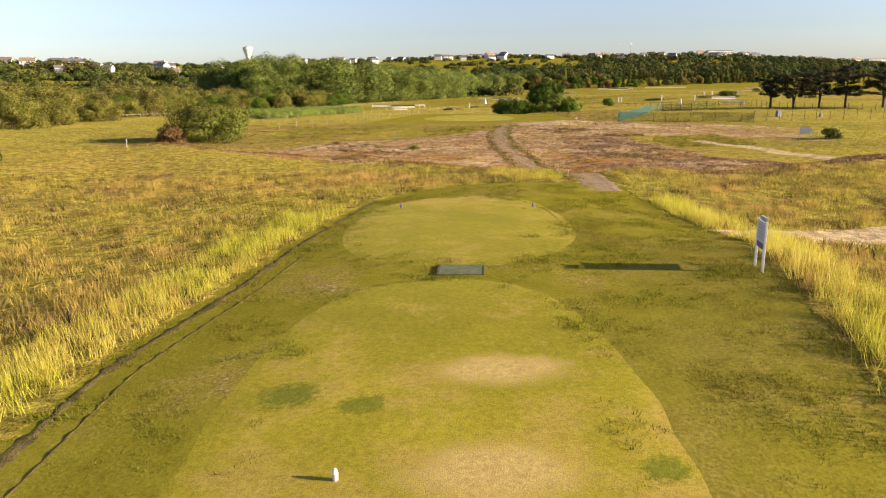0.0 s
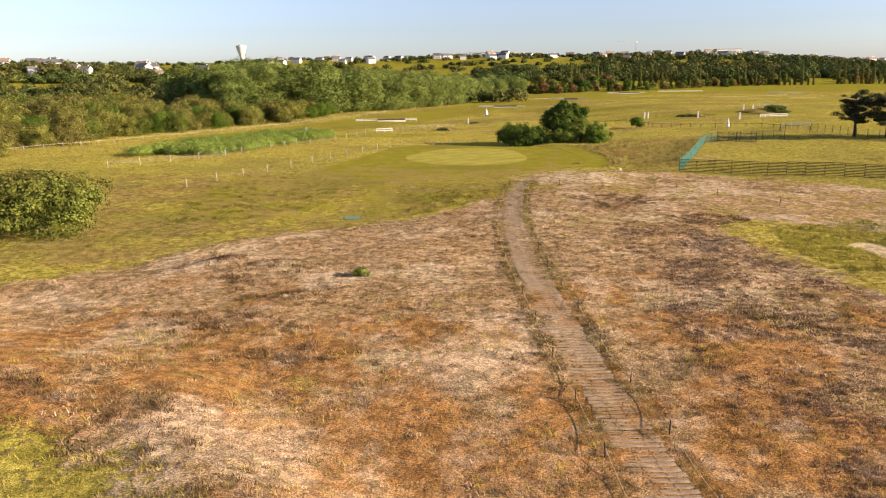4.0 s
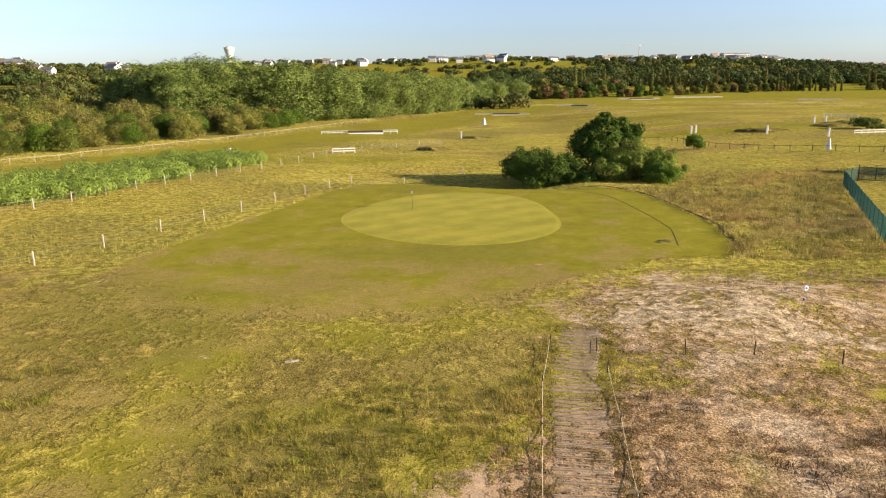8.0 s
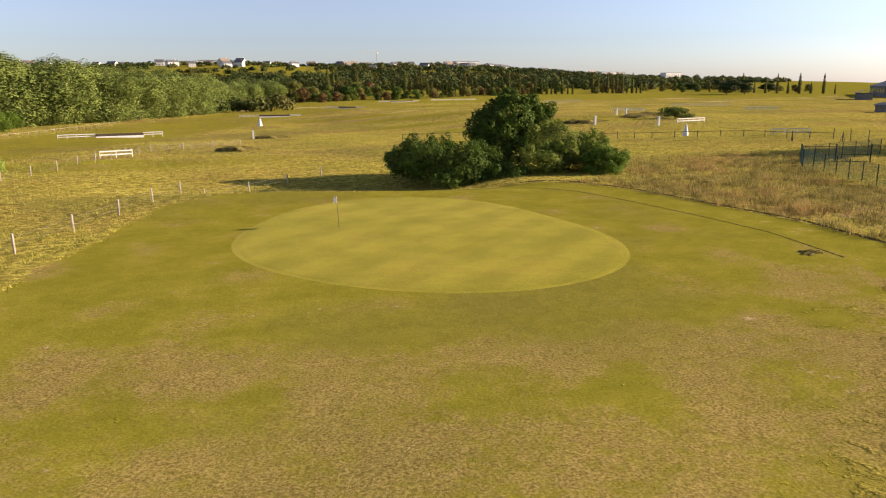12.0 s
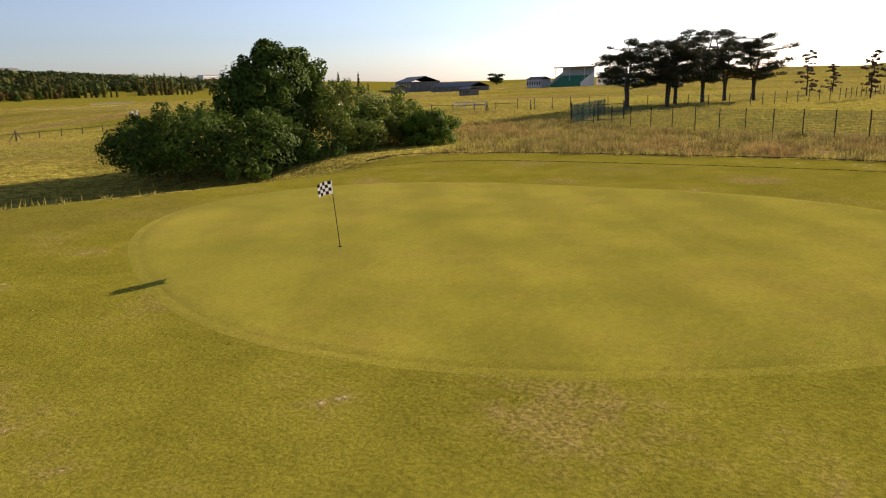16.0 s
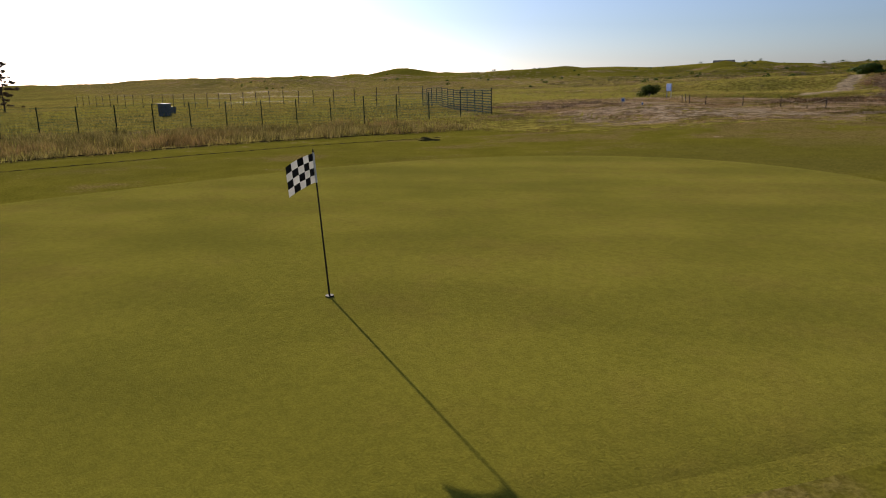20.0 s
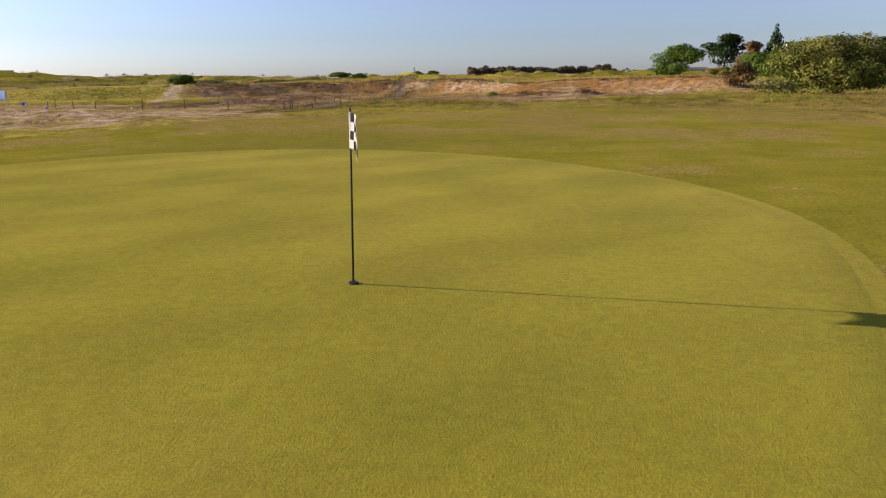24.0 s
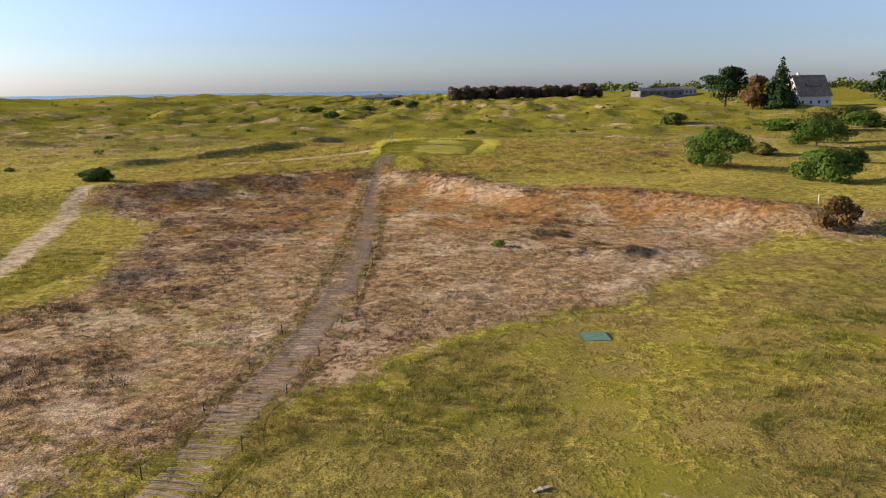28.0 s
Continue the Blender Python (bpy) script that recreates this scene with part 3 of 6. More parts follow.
def groove(name, pts, width, label, lift=0.02, soil=None):
    """A ragged dark strip along a line on the turf: bare soil, unless given a painted shade."""
    p = np.asarray(pts, float)
    seg = np.r_[0, np.cumsum(np.hypot(*np.diff(p, axis=0).T))]
    s = np.arange(0, seg[-1], 0.25)
    x, y = np.interp(s, seg, p[:, 0]), np.interp(s, seg, p[:, 1])
    for _ in range(12):
        x[1:-1], y[1:-1] = (x[:-2] + 2 * x[1:-1] + x[2:]) / 4, (y[:-2] + 2 * y[1:-1] + y[2:]) / 4
    nx, ny = -np.gradient(y), np.gradient(x)
    k = np.hypot(nx, ny)
    nx, ny = nx / k, ny / k
    w = width / 2 * (1 + 0.45 * np.sin(2.1 * s) * np.sin(0.7 * s + 1) + 0.25 * np.sin(7 * s))
    V = []
    for a, dz in ((-1.3, -0.03), (-0.6, lift), (0.6, lift), (1.3, -0.03)):
        px, py = x + nx * w * a, y + ny * w * a
        V.append(np.stack([px, py, height(px, py) + dz + (0.015 * np.sin(9 * s) if dz > 0 else 0)], -1))
    V = np.stack(V, 1).reshape(-1, 3)
    i = np.arange(len(s) - 1) * 4
    Fc = np.concatenate([np.stack([i + j, i + j + 1, i + j + 5, i + j + 4], -1) for j in range(3)])
    return tagged(mesh_np(name, V, Fc, soil or m_soil), label, "ground", kind="structure")


groove("rut", [(-9.0, 8), (-8.8, 17), (-7.2, 23.4), (-6.3, 30), (-4.6, 39), (-4.0, 42)], 0.34, "dark earth rut along the edge of the mown tee", 0.02, m_rut)
groove("rut", [(-8.1, 8), (-7.9, 17), (-6.3, 23.4), (-5.4, 30), (-3.9, 38)], 0.08, "thin dark wheel rut along the mown tee", 0.015, m_rut)
groove("turf_edge", [TEE_FRONT[k] for k in (38, 39, 0, 1, 2, 3, 4, 5, 6, 7, 8, 9, 10, 11)], 0.05, "dark cut edge of the front tee", 0.018, m_rut)
groove("turf_edge", [(26.6, 174), (28.2, 181), (28.1, 188), (27.5, 196), (26.6, 202), (24.7, 205), (21.5, 206.6), (15, 207.2)], 0.08, "thin dark mowing edge round the apron", 0.02, m_rut)
# this strip is the long grass's shadow, painted on the bank
groove("turf_edge", [(31.5, 172), (33.6, 183.3), (33.1, 190), (32.4, 200), (31.2, 205), (29, 209.5), (25, 211)], 0.42, "painted shade at the foot of the long grass beyond the mown bank", 0.03, m_foot_shade)
# ---- sea ----
m_sea, nt, bs = nodes_of("sea_water", 0.25, 0.5)
bs.inputs["Base Color"].default_value = (0.05, 0.12, 0.15, 1)
relief(nt, bs, noise_of(nt, 0.08, 6), 0.5, 1.0)
sea, _ = sheet("sea", np.array([-3000, 0, 1500, 3000, 4400]), np.array([-4500, -3000, -1500, -400]), m_sea, z=lambda x, y: 0 * x - 9)
tagged(sea, "calm pale blue sea beyond the dunes", "water", kind="structure")


# ---- grass, heather, reeds ----
rng = np.random.default_rng(7)


def blades(name, x, y, h, n, width, lean, material, spread=0.14):
    """Tufts of narrow pointed blades, joined into one mesh."""
    x, y, h = (np.repeat(v, n) for v in (x, y, h))
    k = len(x)
    a = rng.uniform(0, 6.2832, k)
    bx, by = x + rng.normal(0, spread, k), y + rng.normal(0, spread, k)
    z = height(bx, by) - 0.03
    h = h * rng.uniform(0.6, 1.15, k)
    w = width * rng.uniform(0.6, 1.4, k)
    t = rng.uniform(0, 6.2832, k)
    l = h * lean * rng.uniform(0.2, 1.3, k)
    V = np.empty((k, 3, 3), np.float32)
    V[:, 0] = np.stack([bx - w * np.cos(a), by - w * np.sin(a), z], -1)
    V[:, 1] = np.stack([bx + w * np.cos(a), by + w * np.sin(a), z], -1)
    V[:, 2] = np.stack([bx + l * np.cos(t) - 0.12 * h, by + l * np.sin(t), z + h], -1)
    return mesh_np(name, V.reshape(-1, 3), np.arange(3 * k).reshape(-1, 3), material)


def tussocks(name, x, y, h, r, n, width, material):
    """Domed clumps of blades that lean outward from their middle, joined into one mesh."""
    k = len(x)
    rr = np.repeat(r * rng.uniform(0.55, 1.35, k), n)
    hh = np.repeat(h * rng.uniform(0.55, 1.3, k), n)
    cx, cy = np.repeat(x, n), np.repeat(y, n)
    m = k * n
    a, u = rng.uniform(0, 6.2832, m), np.sqrt(rng.random(m))
    bx, by = cx + rr * u * np.cos(a), cy + rr * u * np.sin(a)
    z = height(bx, by) - 0.03
    top = hh * (1.05 - 0.55 * u * u) * rng.uniform(0.7, 1.15, m)
    w = width * rng.uniform(0.6, 1.4, m)
    t = rng.uniform(0, 6.2832, m)
    lean = top * (0.15 + 0.75 * u)
    V = np.empty((m, 3, 3), np.float32)
    V[:, 0] = np.stack([bx - w * np.cos(t), by - w * np.sin(t), z], -1)
    V[:, 1] = np.stack([bx + w * np.cos(t), by + w * np.sin(t), z], -1)
    V[:, 2] = np.stack([bx + lean * np.cos(a) - 0.1 * top, by + lean * np.sin(a), z + top], -1)
    return mesh_np(name, V.reshape(-1, 3), np.arange(3 * m).reshape(-1, 3), material)


def scatter(n, x0, x1, y0, y1):
    return rng.uniform(x0, x1, n), rng.uniform(y0, y1, n)


PADDOCK = [(38.7, 160), (59.5, 207.5), (64, 212), (90, 214), (130, 190), (64, 149.3)]


def is_short(x, y, pad=0.0):
    m = (edge_of(x, y, TEE_MOWN) > -0.1) | (edge_of(x, y, APRON) > np.where(y < 168, -4.5 + 3.5 * waves(x, y, 7, 32), 0.2)) | (edge_of(x, y, LANE) > 1.2 + 1.5 * waves(x, y, 4, 31))
    m |= (edge_of(x, y, SAND) > -0.3) | (edge_of(x, y, SPUR) > -0.1) | (edge_of(x, y, WEST_PATH) > -0.2)
    m |= (np.abs(x - path_x(y)) < 1.75) & (y > 44) & (y < 153)
    return m


m_grass = leafy("dry_grass", (0.58, 0.475, 0.095), (0.25, 0.215, 0.042), (0.50, 0.33, 0.105), 0.12, 0.4, tuft=0.9)
m_low = leafy("short_rough_grass", (0.28, 0.225, 0.05), (0.12, 0.10, 0.025), (0.26, 0.155, 0.06), 0.12, 0.3, tuft=1.1)
m_dune = leafy("dune_grass", (0.27, 0.245, 0.075), (0.12, 0.115, 0.032), (0.26, 0.195, 0.075), 0.03, 0.35, tuft=0.25)
m_lush = leafy("lush_grass", (0.20, 0.205, 0.02), (0.12, 0.13, 0.014), (0.23, 0.195, 0.03), 0.25, 0.35)
m_tall = leafy("tall_grass", (0.66, 0.63, 0.085), (0.40, 0.41, 0.045), (0.64, 0.54, 0.12), 0.13, 0.45)
m_isle = leafy("green_tall_grass", (0.34, 0.32, 0.05), (0.16, 0.16, 0.024), (0.31, 0.235, 0.055), 0.2, 0.35, tuft=0.8)
m_field = leafy("field_grass", (0.46, 0.415, 0.08), (0.34, 0.315, 0.055), (0.44, 0.345, 0.095), 0.03, 0.4)
m_bank = leafy("bank_grass", (0.38, 0.31, 0.10), (0.16, 0.135, 0.04), (0.35, 0.23, 0.085), 0.12, 0.3, tuft=0.7)
m_heath = leafy("heather_sprigs", (0.24, 0.145, 0.08), (0.57, 0.42, 0.28), (0.35, 0.195, 0.075), 0.07, 0.12, tuft=1.2)
m_mauve = leafy("mauve_heather", (0.13, 0.075, 0.05), (0.33, 0.22, 0.16), (0.21, 0.115, 0.065), 0.1, 0.15, tuft=1.4)
m_dark_heath = leafy("dark_heather", (0.10, 0.055, 0.032), (0.26, 0.16, 0.085), (0.17, 0.12, 0.045), 0.2, 0.2, tuft=1.0)
m_reed = leafy("reed_leaves", (0.19, 0.27, 0.045), (0.28, 0.34, 0.07), (0.16, 0.22, 0.045), 0.25, 0.35)

x, y = scatter(150000, -60, 60, -2, 168)
near = 1 / (1 + ((x - 4) / 30) ** 2)
clump = waves(x, y, 9, 11)
fore = smooth(122, 130, y) * (x > -34) * (x < 14)
ok = ~is_short(x, y) & (rng.random(len(x)) > 0.72 * fore) & ((edge_of(x, y, HEATH) < 0.6 * clump + 1.6 * waves(x, y, 5, 33)) | (rng.random(len(x)) < 0.36)) & ((edge_of(x, y, BROWN) < 0) | (rng.random(len(x)) < 0.3)) & (rng.random(len(x)) < near * (0.55 + 0.35 * clump + 0.4 * waves(x, y, 3.1, 18)))
x, y, clump, fore = x[ok], y[ok], clump[ok], fore[ok]
hh = (np.where(y < 62, 0.46, 0.30) - 0.15 * fore) * (1 + 0.35 * clump)
up = y < 98
tagged(blades("rough_grass", x[up], y[up], hh[up], 8, 0.010, 0.45, m_grass), "knee-high dry yellow-green grass on the links", "grass", kind="stuff")
tagged(blades("short_rough", x[~up], y[~up], 0.6 * hh[~up], 7, 0.012, 0.6, m_low), "short olive and brown grass in the low rough", "grass", kind="stuff")

x, y = scatter(9500, -48, 48, -2, 64)
ok = ~is_short(x, y) & (y < crest(x) + 1.5) & (rng.random(len(x)) < 0.75 + 0.6 * waves(x, y, 8, 60))
tagged(tussocks("grass_tussocks", x[ok], y[ok], 0.44 + 0.1 * waves(x[ok], y[ok], 11, 61), 0.38, 30, 0.013, m_grass), "clumped yellow-green tussocks of dry grass round the tee", "grass", kind="stuff")
x, y = scatter(11000, -60, 34, 98, 170)
ok = ~is_short(x, y) & (edge_of(x, y, HEATH) < 0.5) & (rng.random(len(x)) < 0.6 + 0.6 * waves(x, y, 7, 62))
tagged(tussocks("low_tussocks", x[ok], y[ok], 0.2 + 0.05 * waves(x[ok], y[ok], 9, 63), 0.34, 22, 0.014, m_low), "low clumped tussocks of olive and brown grass before the green", "grass", kind="stuff")
x, y = scatter(30000, -10, 13, 2, 48)
lush = np.minimum.reduce([-edge_of(x, y, TEE_BACK), -edge_of(x, y, TEE_FRONT), edge_of(x, y, TEE_MOWN)])
ok = (lush > -0.5 + 0.8 * waves(x, y, 3, 66)) & (edge_of(x, y, TEE_MOWN) > 0.1) & (rng.random(len(x)) < (0.2 + 0.5 * waves(x, y, 4, 64) + 0.7 * smooth(5, 8, x) * (0.6 + 0.5 * waves(x, y, 2.5, 67)) + 0.5 * smooth(3.0, 0.5, np.abs(edge_of(x, y, TEE_FRONT)))))
tagged(tussocks("lush_tufts", x[ok], y[ok], 0.10 + 0.04 * waves(x[ok], y[ok], 5, 65), 0.26, 20, 0.014, m_lush), "thick green tufts on the mown bank round the tees", "grass", kind="stuff")

x, y = scatter(120000, -30, 46, 0, 222)
rim = edge_of(x, y, TEE_MOWN)
isle = edge_of(x, y, [(-3.2, 140.4), (5, 143.5), (10.4, 144), (8, 137), (3, 132), (-1.5, 128.5), (-2.6, 134)])
west = edge_of(x, y, [(-30, 150), (-12, 146), (-11, 138), (-14, 130), (-28, 122), (-38, 135)])
east = edge_of(x, y, [(32, 110), (35, 119), (46, 122), (46, 104), (34, 103)])
foot = edge_of(x, y, [(3.5, 54), (4.5, 60.5), (8.4, 59), (8.3, 47.8), (5, 48.5)])
ok = ~is_short(x, y) & ((rim > -3.2) & (x < 0) & (y < 38) | (isle > 0.5 * waves(x, y, 3, 34)) & (waves(x, y, 4.2, 35) > -0.45) | (west > 0) & (waves(x, y, 5, 36) > 0.1) | (east > 0) | (foot > 0) | (rim > -1.0) & (y < 40) | (rim > -2) & (x > 3) & (y < 40)) 
x, y = x[ok], y[ok]
hh = np.where(y < 70, np.where(y > 44, 0.36, np.where((x > 4) & (y < 40), 0.8, 0.58)), 0.42) * (1 + 0.25 * waves(x, y, 5, 12))
near_tee = y < 70
tagged(blades("meadow_clumps", x[~near_tee], y[~near_tee], 0.8 * hh[~near_tee], 12, 0.012, 0.5, m_isle), "taller green clumps of grass before and round the green", "grass", kind="stuff")
x, y, hh = x[near_tee], y[near_tee], hh[near_tee]
tagged(blades("tall_grass", x, y, hh, 15, 0.0085, 0.4, m_tall), "tall pale seeding grass at the edge of the mown turf", "grass", kind="stuff")

x, y = scatter(52000, 8, 78, 160, 232)
ok = (edge_of(x, y, APRON) < -4.6 + 0.5 * waves(x, y, 5, 75)) & ~is_short(x, y) & (rng.random(len(x)) < 0.6 + 0.5 * waves(x, y, 5, 37)) & (x > 12 + 0.25 * (y - 160)) & (y > 168) & ((y < 208) | (x > 37)) & ~inside(x, y, PADDOCK) & (rng.random(len(x)) < smooth(79, 62, x) * smooth(232, 216, y))
tagged(blades("bank_grass", x[ok], y[ok], 0.55 + 0.2 * waves(x[ok], y[ok], 8, 38), 5, 0.02, 0.5, m_bank, 0.2), "tall pale seeding grass between the apron and the paddock", "grass", kind="stuff")

x, y = scatter(60000, -150, 150, 60, 330)
ok = ~is_short(x, y) & (edge_of(x, y, HEATH) < 0) & ((y > 160) | (np.abs(x) > 55)) & (edge_of(x, y, TRACK) < 0) & ((edge_of(x, y, APRON) < -4.6) | (x < 8))
x, y = x[ok], y[ok]
tagged(blades("far_grass", x, y, 0.35 + 0.12 * waves(x, y, 13, 13), 5, 0.03, 0.5, m_field, 0.3), "dry grass on the open links round the green", "grass", kind="stuff")

x, y = scatter(60000, -170, 190, -320, 5)
tagged(blades("dune_grass", x, y, 0.4 + 0.15 * waves(x, y, 23, 14), 4, 0.05, 0.5, m_dune, 0.4), "rough marram grass over the dunes behind the tee", "grass", kind="stuff")

x, y = scatter(90000, -38, 50, 55, 166)
tuft = waves(x, y, 6, 15)
ok = ((edge_of(x, y, HEATH) > -0.8 * tuft) | (edge_of(x, y, [(30, 190), (60, 200), (58, 172), (38, 170)]) > 0) | (edge_of(x, y, [(30, 150), (60, 128), (62, 146), (38, 157)]) > 0)) & ~is_short(x, y) & (rng.random(len(x)) < 0.4 + 0.7 * tuft + 0.3 * waves(x, y, 2.3, 39))
x, y = x[ok], y[ok]
pick = np.arange(len(x)) % 5 < 3
tagged(tussocks("heather", x[pick], y[pick], 0.19 + 0.06 * waves(x[pick], y[pick], 7, 16), 0.24, 16, 0.022, m_heath), "low brown and pinkish heather cropped short in the hollow", "heather", kind="stuff")

x, y = scatter(34000, -44, 52, 44, 140)
off = crest(x) - y
ok = (off > -3.2 + 1.6 * waves(x, y, 9, 29)) & (off < 0.6 + 1.1 * waves(x, y, 7, 30)) & (rng.random(len(x)) < 0.55 + 0.6 * waves(x, y, 6, 25)) & ~is_short(x, y)
for px, py, pr in ((-9, 98.5, 2.6), (-10.7, 106.6, 2.2), (-16.5, 107.2, 2.6), (-12, 92.6, 3.2), (-15.5, 93.2, 2.4), (-7.6, 87.3, 2.6), (-12.9, 103.2, 1.8), (23, 134.5, 4.0), (30, 124, 3.0), (-1.5, 66, 3.0), (24, 92, 3.0)):
    ok |= (np.hypot((x - px) / 1.5, y - py) < pr * (0.8 + 0.4 * waves(x, y, 3, 76))) & (rng.random(len(x)) < 0.8) & ~is_short(x, y)
tagged(tussocks("escarpment_heather", x[ok], y[ok], 0.28 + 0.08 * waves(x[ok], y[ok], 4, 26), 0.42, 30, 0.019, m_dark_heath), "dark ragged heather along the lip of the escarpment", "heather", kind="stuff")
x, y = scatter(40000, 12, 44, 57, 122)
ok = (edge_of(x, y, HEATH) > 0.3) & ~is_short(x, y) & (rng.random(len(x)) < 0.5 + 0.5 * waves(x, y, 8, 45)) & (x > 13.5 + 0.1 * (y - 60))
x, y = x[ok][::2], y[ok][::2]
tagged(tussocks("mauve_heather", x, y, 0.17 + 0.05 * waves(x, y, 4, 46), 0.26, 18, 0.024, m_mauve), "close dark mauve-brown heather east of the path", "heather", kind="stuff")
x, y = scatter(40000, 6, 17, 46, 152)
ok = np.abs(x - path_x(y)) < 2.1
ok &= rng.random(len(x)) < 0.16 + 0.9 * smooth(0.55, 1.25, np.abs(x - path_x(y)) + 0.45 * waves(x, y, 3, 40))
tagged(blades("path_grass", x[ok], y[ok], 0.13 + 0.05 * waves(x[ok], y[ok], 3, 41), 7, 0.014, 0.8, m_low, 0.12), "sparse dry stalks growing through the path matting", "grass", kind="stuff")



x, y = scatter(34000, -48, 42, -2, 66)
ok = ~is_short(x, y) & (waves(x, y, 7, 42) + 0.7 * waves(x, y, 2.6, 43) + 0.35 * smooth(12, 2, crest(x) - y) > 0.8) & (y < crest(x) + 1)
tagged(blades("dark_tufts", x[ok], y[ok], 0.36 + 0.1 * waves(x[ok], y[ok], 5, 44), 9, 0.02, 0.8, m_dark_heath, 0.2), "dark tufts of heather and sedge among the grass", "heather", kind="stuff")


m_sedge = leafy("dark_sedge", (0.11, 0.095, 0.03), (0.24, 0.20, 0.06), (0.17, 0.12, 0.05), 0.2, 0.25)
x, y = scatter(8000, -38, 13, 121, 163)
ok = ~is_short(x, y) & (edge_of(x, y, HEATH) < 0) & (waves(x, y, 6, 48) + 0.8 * waves(x, y, 2.1, 49) > 0.45)
tagged(blades("short_sedge", x[ok], y[ok], 0.14 + 0.04 * waves(x[ok], y[ok], 5, 50), 8, 0.018, 0.9, m_sedge, 0.16), "short dark sedge in the rough before the green", "grass", kind="stuff")
x, y = scatter(60000, -150, 170, -200, 52)
ok = ~is_short(x, y, 0) & (waves(x, y, 17, 51) + 0.8 * waves(x, y, 6, 52) > 0.75) & ((np.abs(x - 1) > 14) | (y < -30))
tagged(blades("dune_sedge", x[ok], y[ok], 0.4 + 0.12 * waves(x[ok], y[ok], 9, 53), 6, 0.06, 0.8, m_sedge, 0.35), "dark tussocks of sedge in the hollows of the dunes", "grass", kind="stuff")


# ---- trees and shrubs ----
m_bark = plain("bark", (0.10, 0.075, 0.055), (0.17, 0.135, 0.10), 3, 24, 0.95, 0.6, 0.03)
m_dark_bark = plain("dark_bark", (0.045, 0.035, 0.03), (0.09, 0.07, 0.055), 3, 24, 0.95, 0.6, 0.03)


def cards(lobes, n, size, flat=1.0, seed=1, shell=0.55):
    """A crown: leaf sprays on and inside the lobes (x, y, z, rx, ry, rz), uneven and with gaps."""
    r = np.random.default_rng(seed)
    lobes = np.asarray(lobes, float)
    share = (lobes[:, 3] * lobes[:, 4] + lobes[:, 4] * lobes[:, 5])
    pick = r.choice(len(lobes), n, p=share / share.sum())
    d = r.normal(size=(n, 3))
    d /= np.linalg.norm(d, axis=1)[:, None]
    lump = 1 + 0.09 * np.sin(5 * d[:, 0] + 3 * d[:, 2] + pick) + 0.06 * np.sin(9 * d[:, 1] + 7 * d[:, 2] + 2 * pick)
    rad = (shell + (1.0 - shell) * np.sqrt(r.random(n))) * lump
    p = lobes[pick, :3] + d * lobes[pick, 3:] * rad[:, None]
    nrm = 1.7 * d + r.normal(0, 0.45, (n, 3))
    nrm[:, 2] += 0.3
    nrm /= np.linalg.norm(nrm, axis=1)[:, None]
    a = np.cross(nrm, r.normal(size=(n, 3)))
    a /= np.linalg.norm(a, axis=1)[:, None]
    b = np.cross(nrm, a)
    s = size * r.uniform(0.55, 1.35, n)[:, None]
    a, b = a * s, b * s * 0.6 * flat
    V = np.stack([p - a, p - 0.15 * a + b, p + a + 0.25 * nrm * s, p + 0.1 * a - b], 1)
    keep = p[:, 2] > 0.05
    V = V[keep]
    return V.reshape(-1, 3), np.arange(4 * len(V)).reshape(-1, 4)


def stems(lobes, r0, base=(0, 0), forks=1):
    """A tapered trunk with limbs to the lobes."""
    bm = bmesh.new()
    top = max(lobes, key=lambda l: l[2])
    mid = Vector((base[0] + 0.35 * (top[0] - base[0]), base[1] + 0.35 * (top[1] - base[1]), 0.5 * top[2]))
    rod(bm, (*base, -0.15), mid, r0, r0 * 0.7, 8)
    rod(bm, mid, top[:3], r0 * 0.7, r0 * 0.15, 6)
    for l in lobes:
        if l is not top:
            rod(bm, mid * min(0.95, 0.5 + 0.1 * (l[2] / (top[2] + 0.01))), (l[0], l[1], l[2]), r0 * 0.45, r0 * 0.1, 5)
    return bm


def sprigs(lobes, k, r, seed):
    """Small tufts that stand out of the lobes, for an uneven outline."""
    q = random.Random(seed)
    out = []
    for _ in range(k):
        x, y, z, a, b, c = q.choice(lobes)
        d = Vector((q.gauss(0, 1), q.gauss(0, 1), q.gauss(0.5, 0.8))).normalized()
        u, s = (q.uniform(0.85, 1.15) if r < 0.9 else q.uniform(0.72, 0.98)), r * q.uniform(0.6, 1.3)
        out.append((x + d.x * a * u, y + d.y * b * u, z + d.z * c * u, s, s, s * q.uniform(0.8, 1.5)))
    return out


def tree(name, label, category, lobes, n, size, leaf, r0, bark=None, m=Matrix(), group="", seed=1, flat=1.0, shell=0.55, tufts=0, tuft=0.5):
    t = thing(name, m, label, category, group)
    part("trunk", stems(lobes, r0), bark or m_bark, t)
    V, Fc = cards(list(lobes) + sprigs(lobes, tufts, tuft, seed), n, size, flat, seed, shell)
    me = mesh_np("crown", V, Fc, leaf, ob=False)
    part("crown", me, leaf, t)
    return t


def lobed(h, r, k, seed, low=0.35, squeeze=0.55):
    """Lobes of a round crown that many metres high and wide."""
    q = random.Random(seed)
    out = [(0, 0, h * 0.70, r * 0.58, r * 0.58, h * 0.27)] * 3
    for i in range(k):
        a = i * 2.4 + q.uniform(-0.4, 0.4)
        z = h * q.uniform(low, 0.72)
        d = r * q.uniform(0.3, 0.62)
        out.append((d * math.cos(a), d * math.sin(a), z, r * q.uniform(0.35, squeeze), r * q.uniform(0.35, squeeze), h * q.uniform(0.16, 0.3)))
    return out


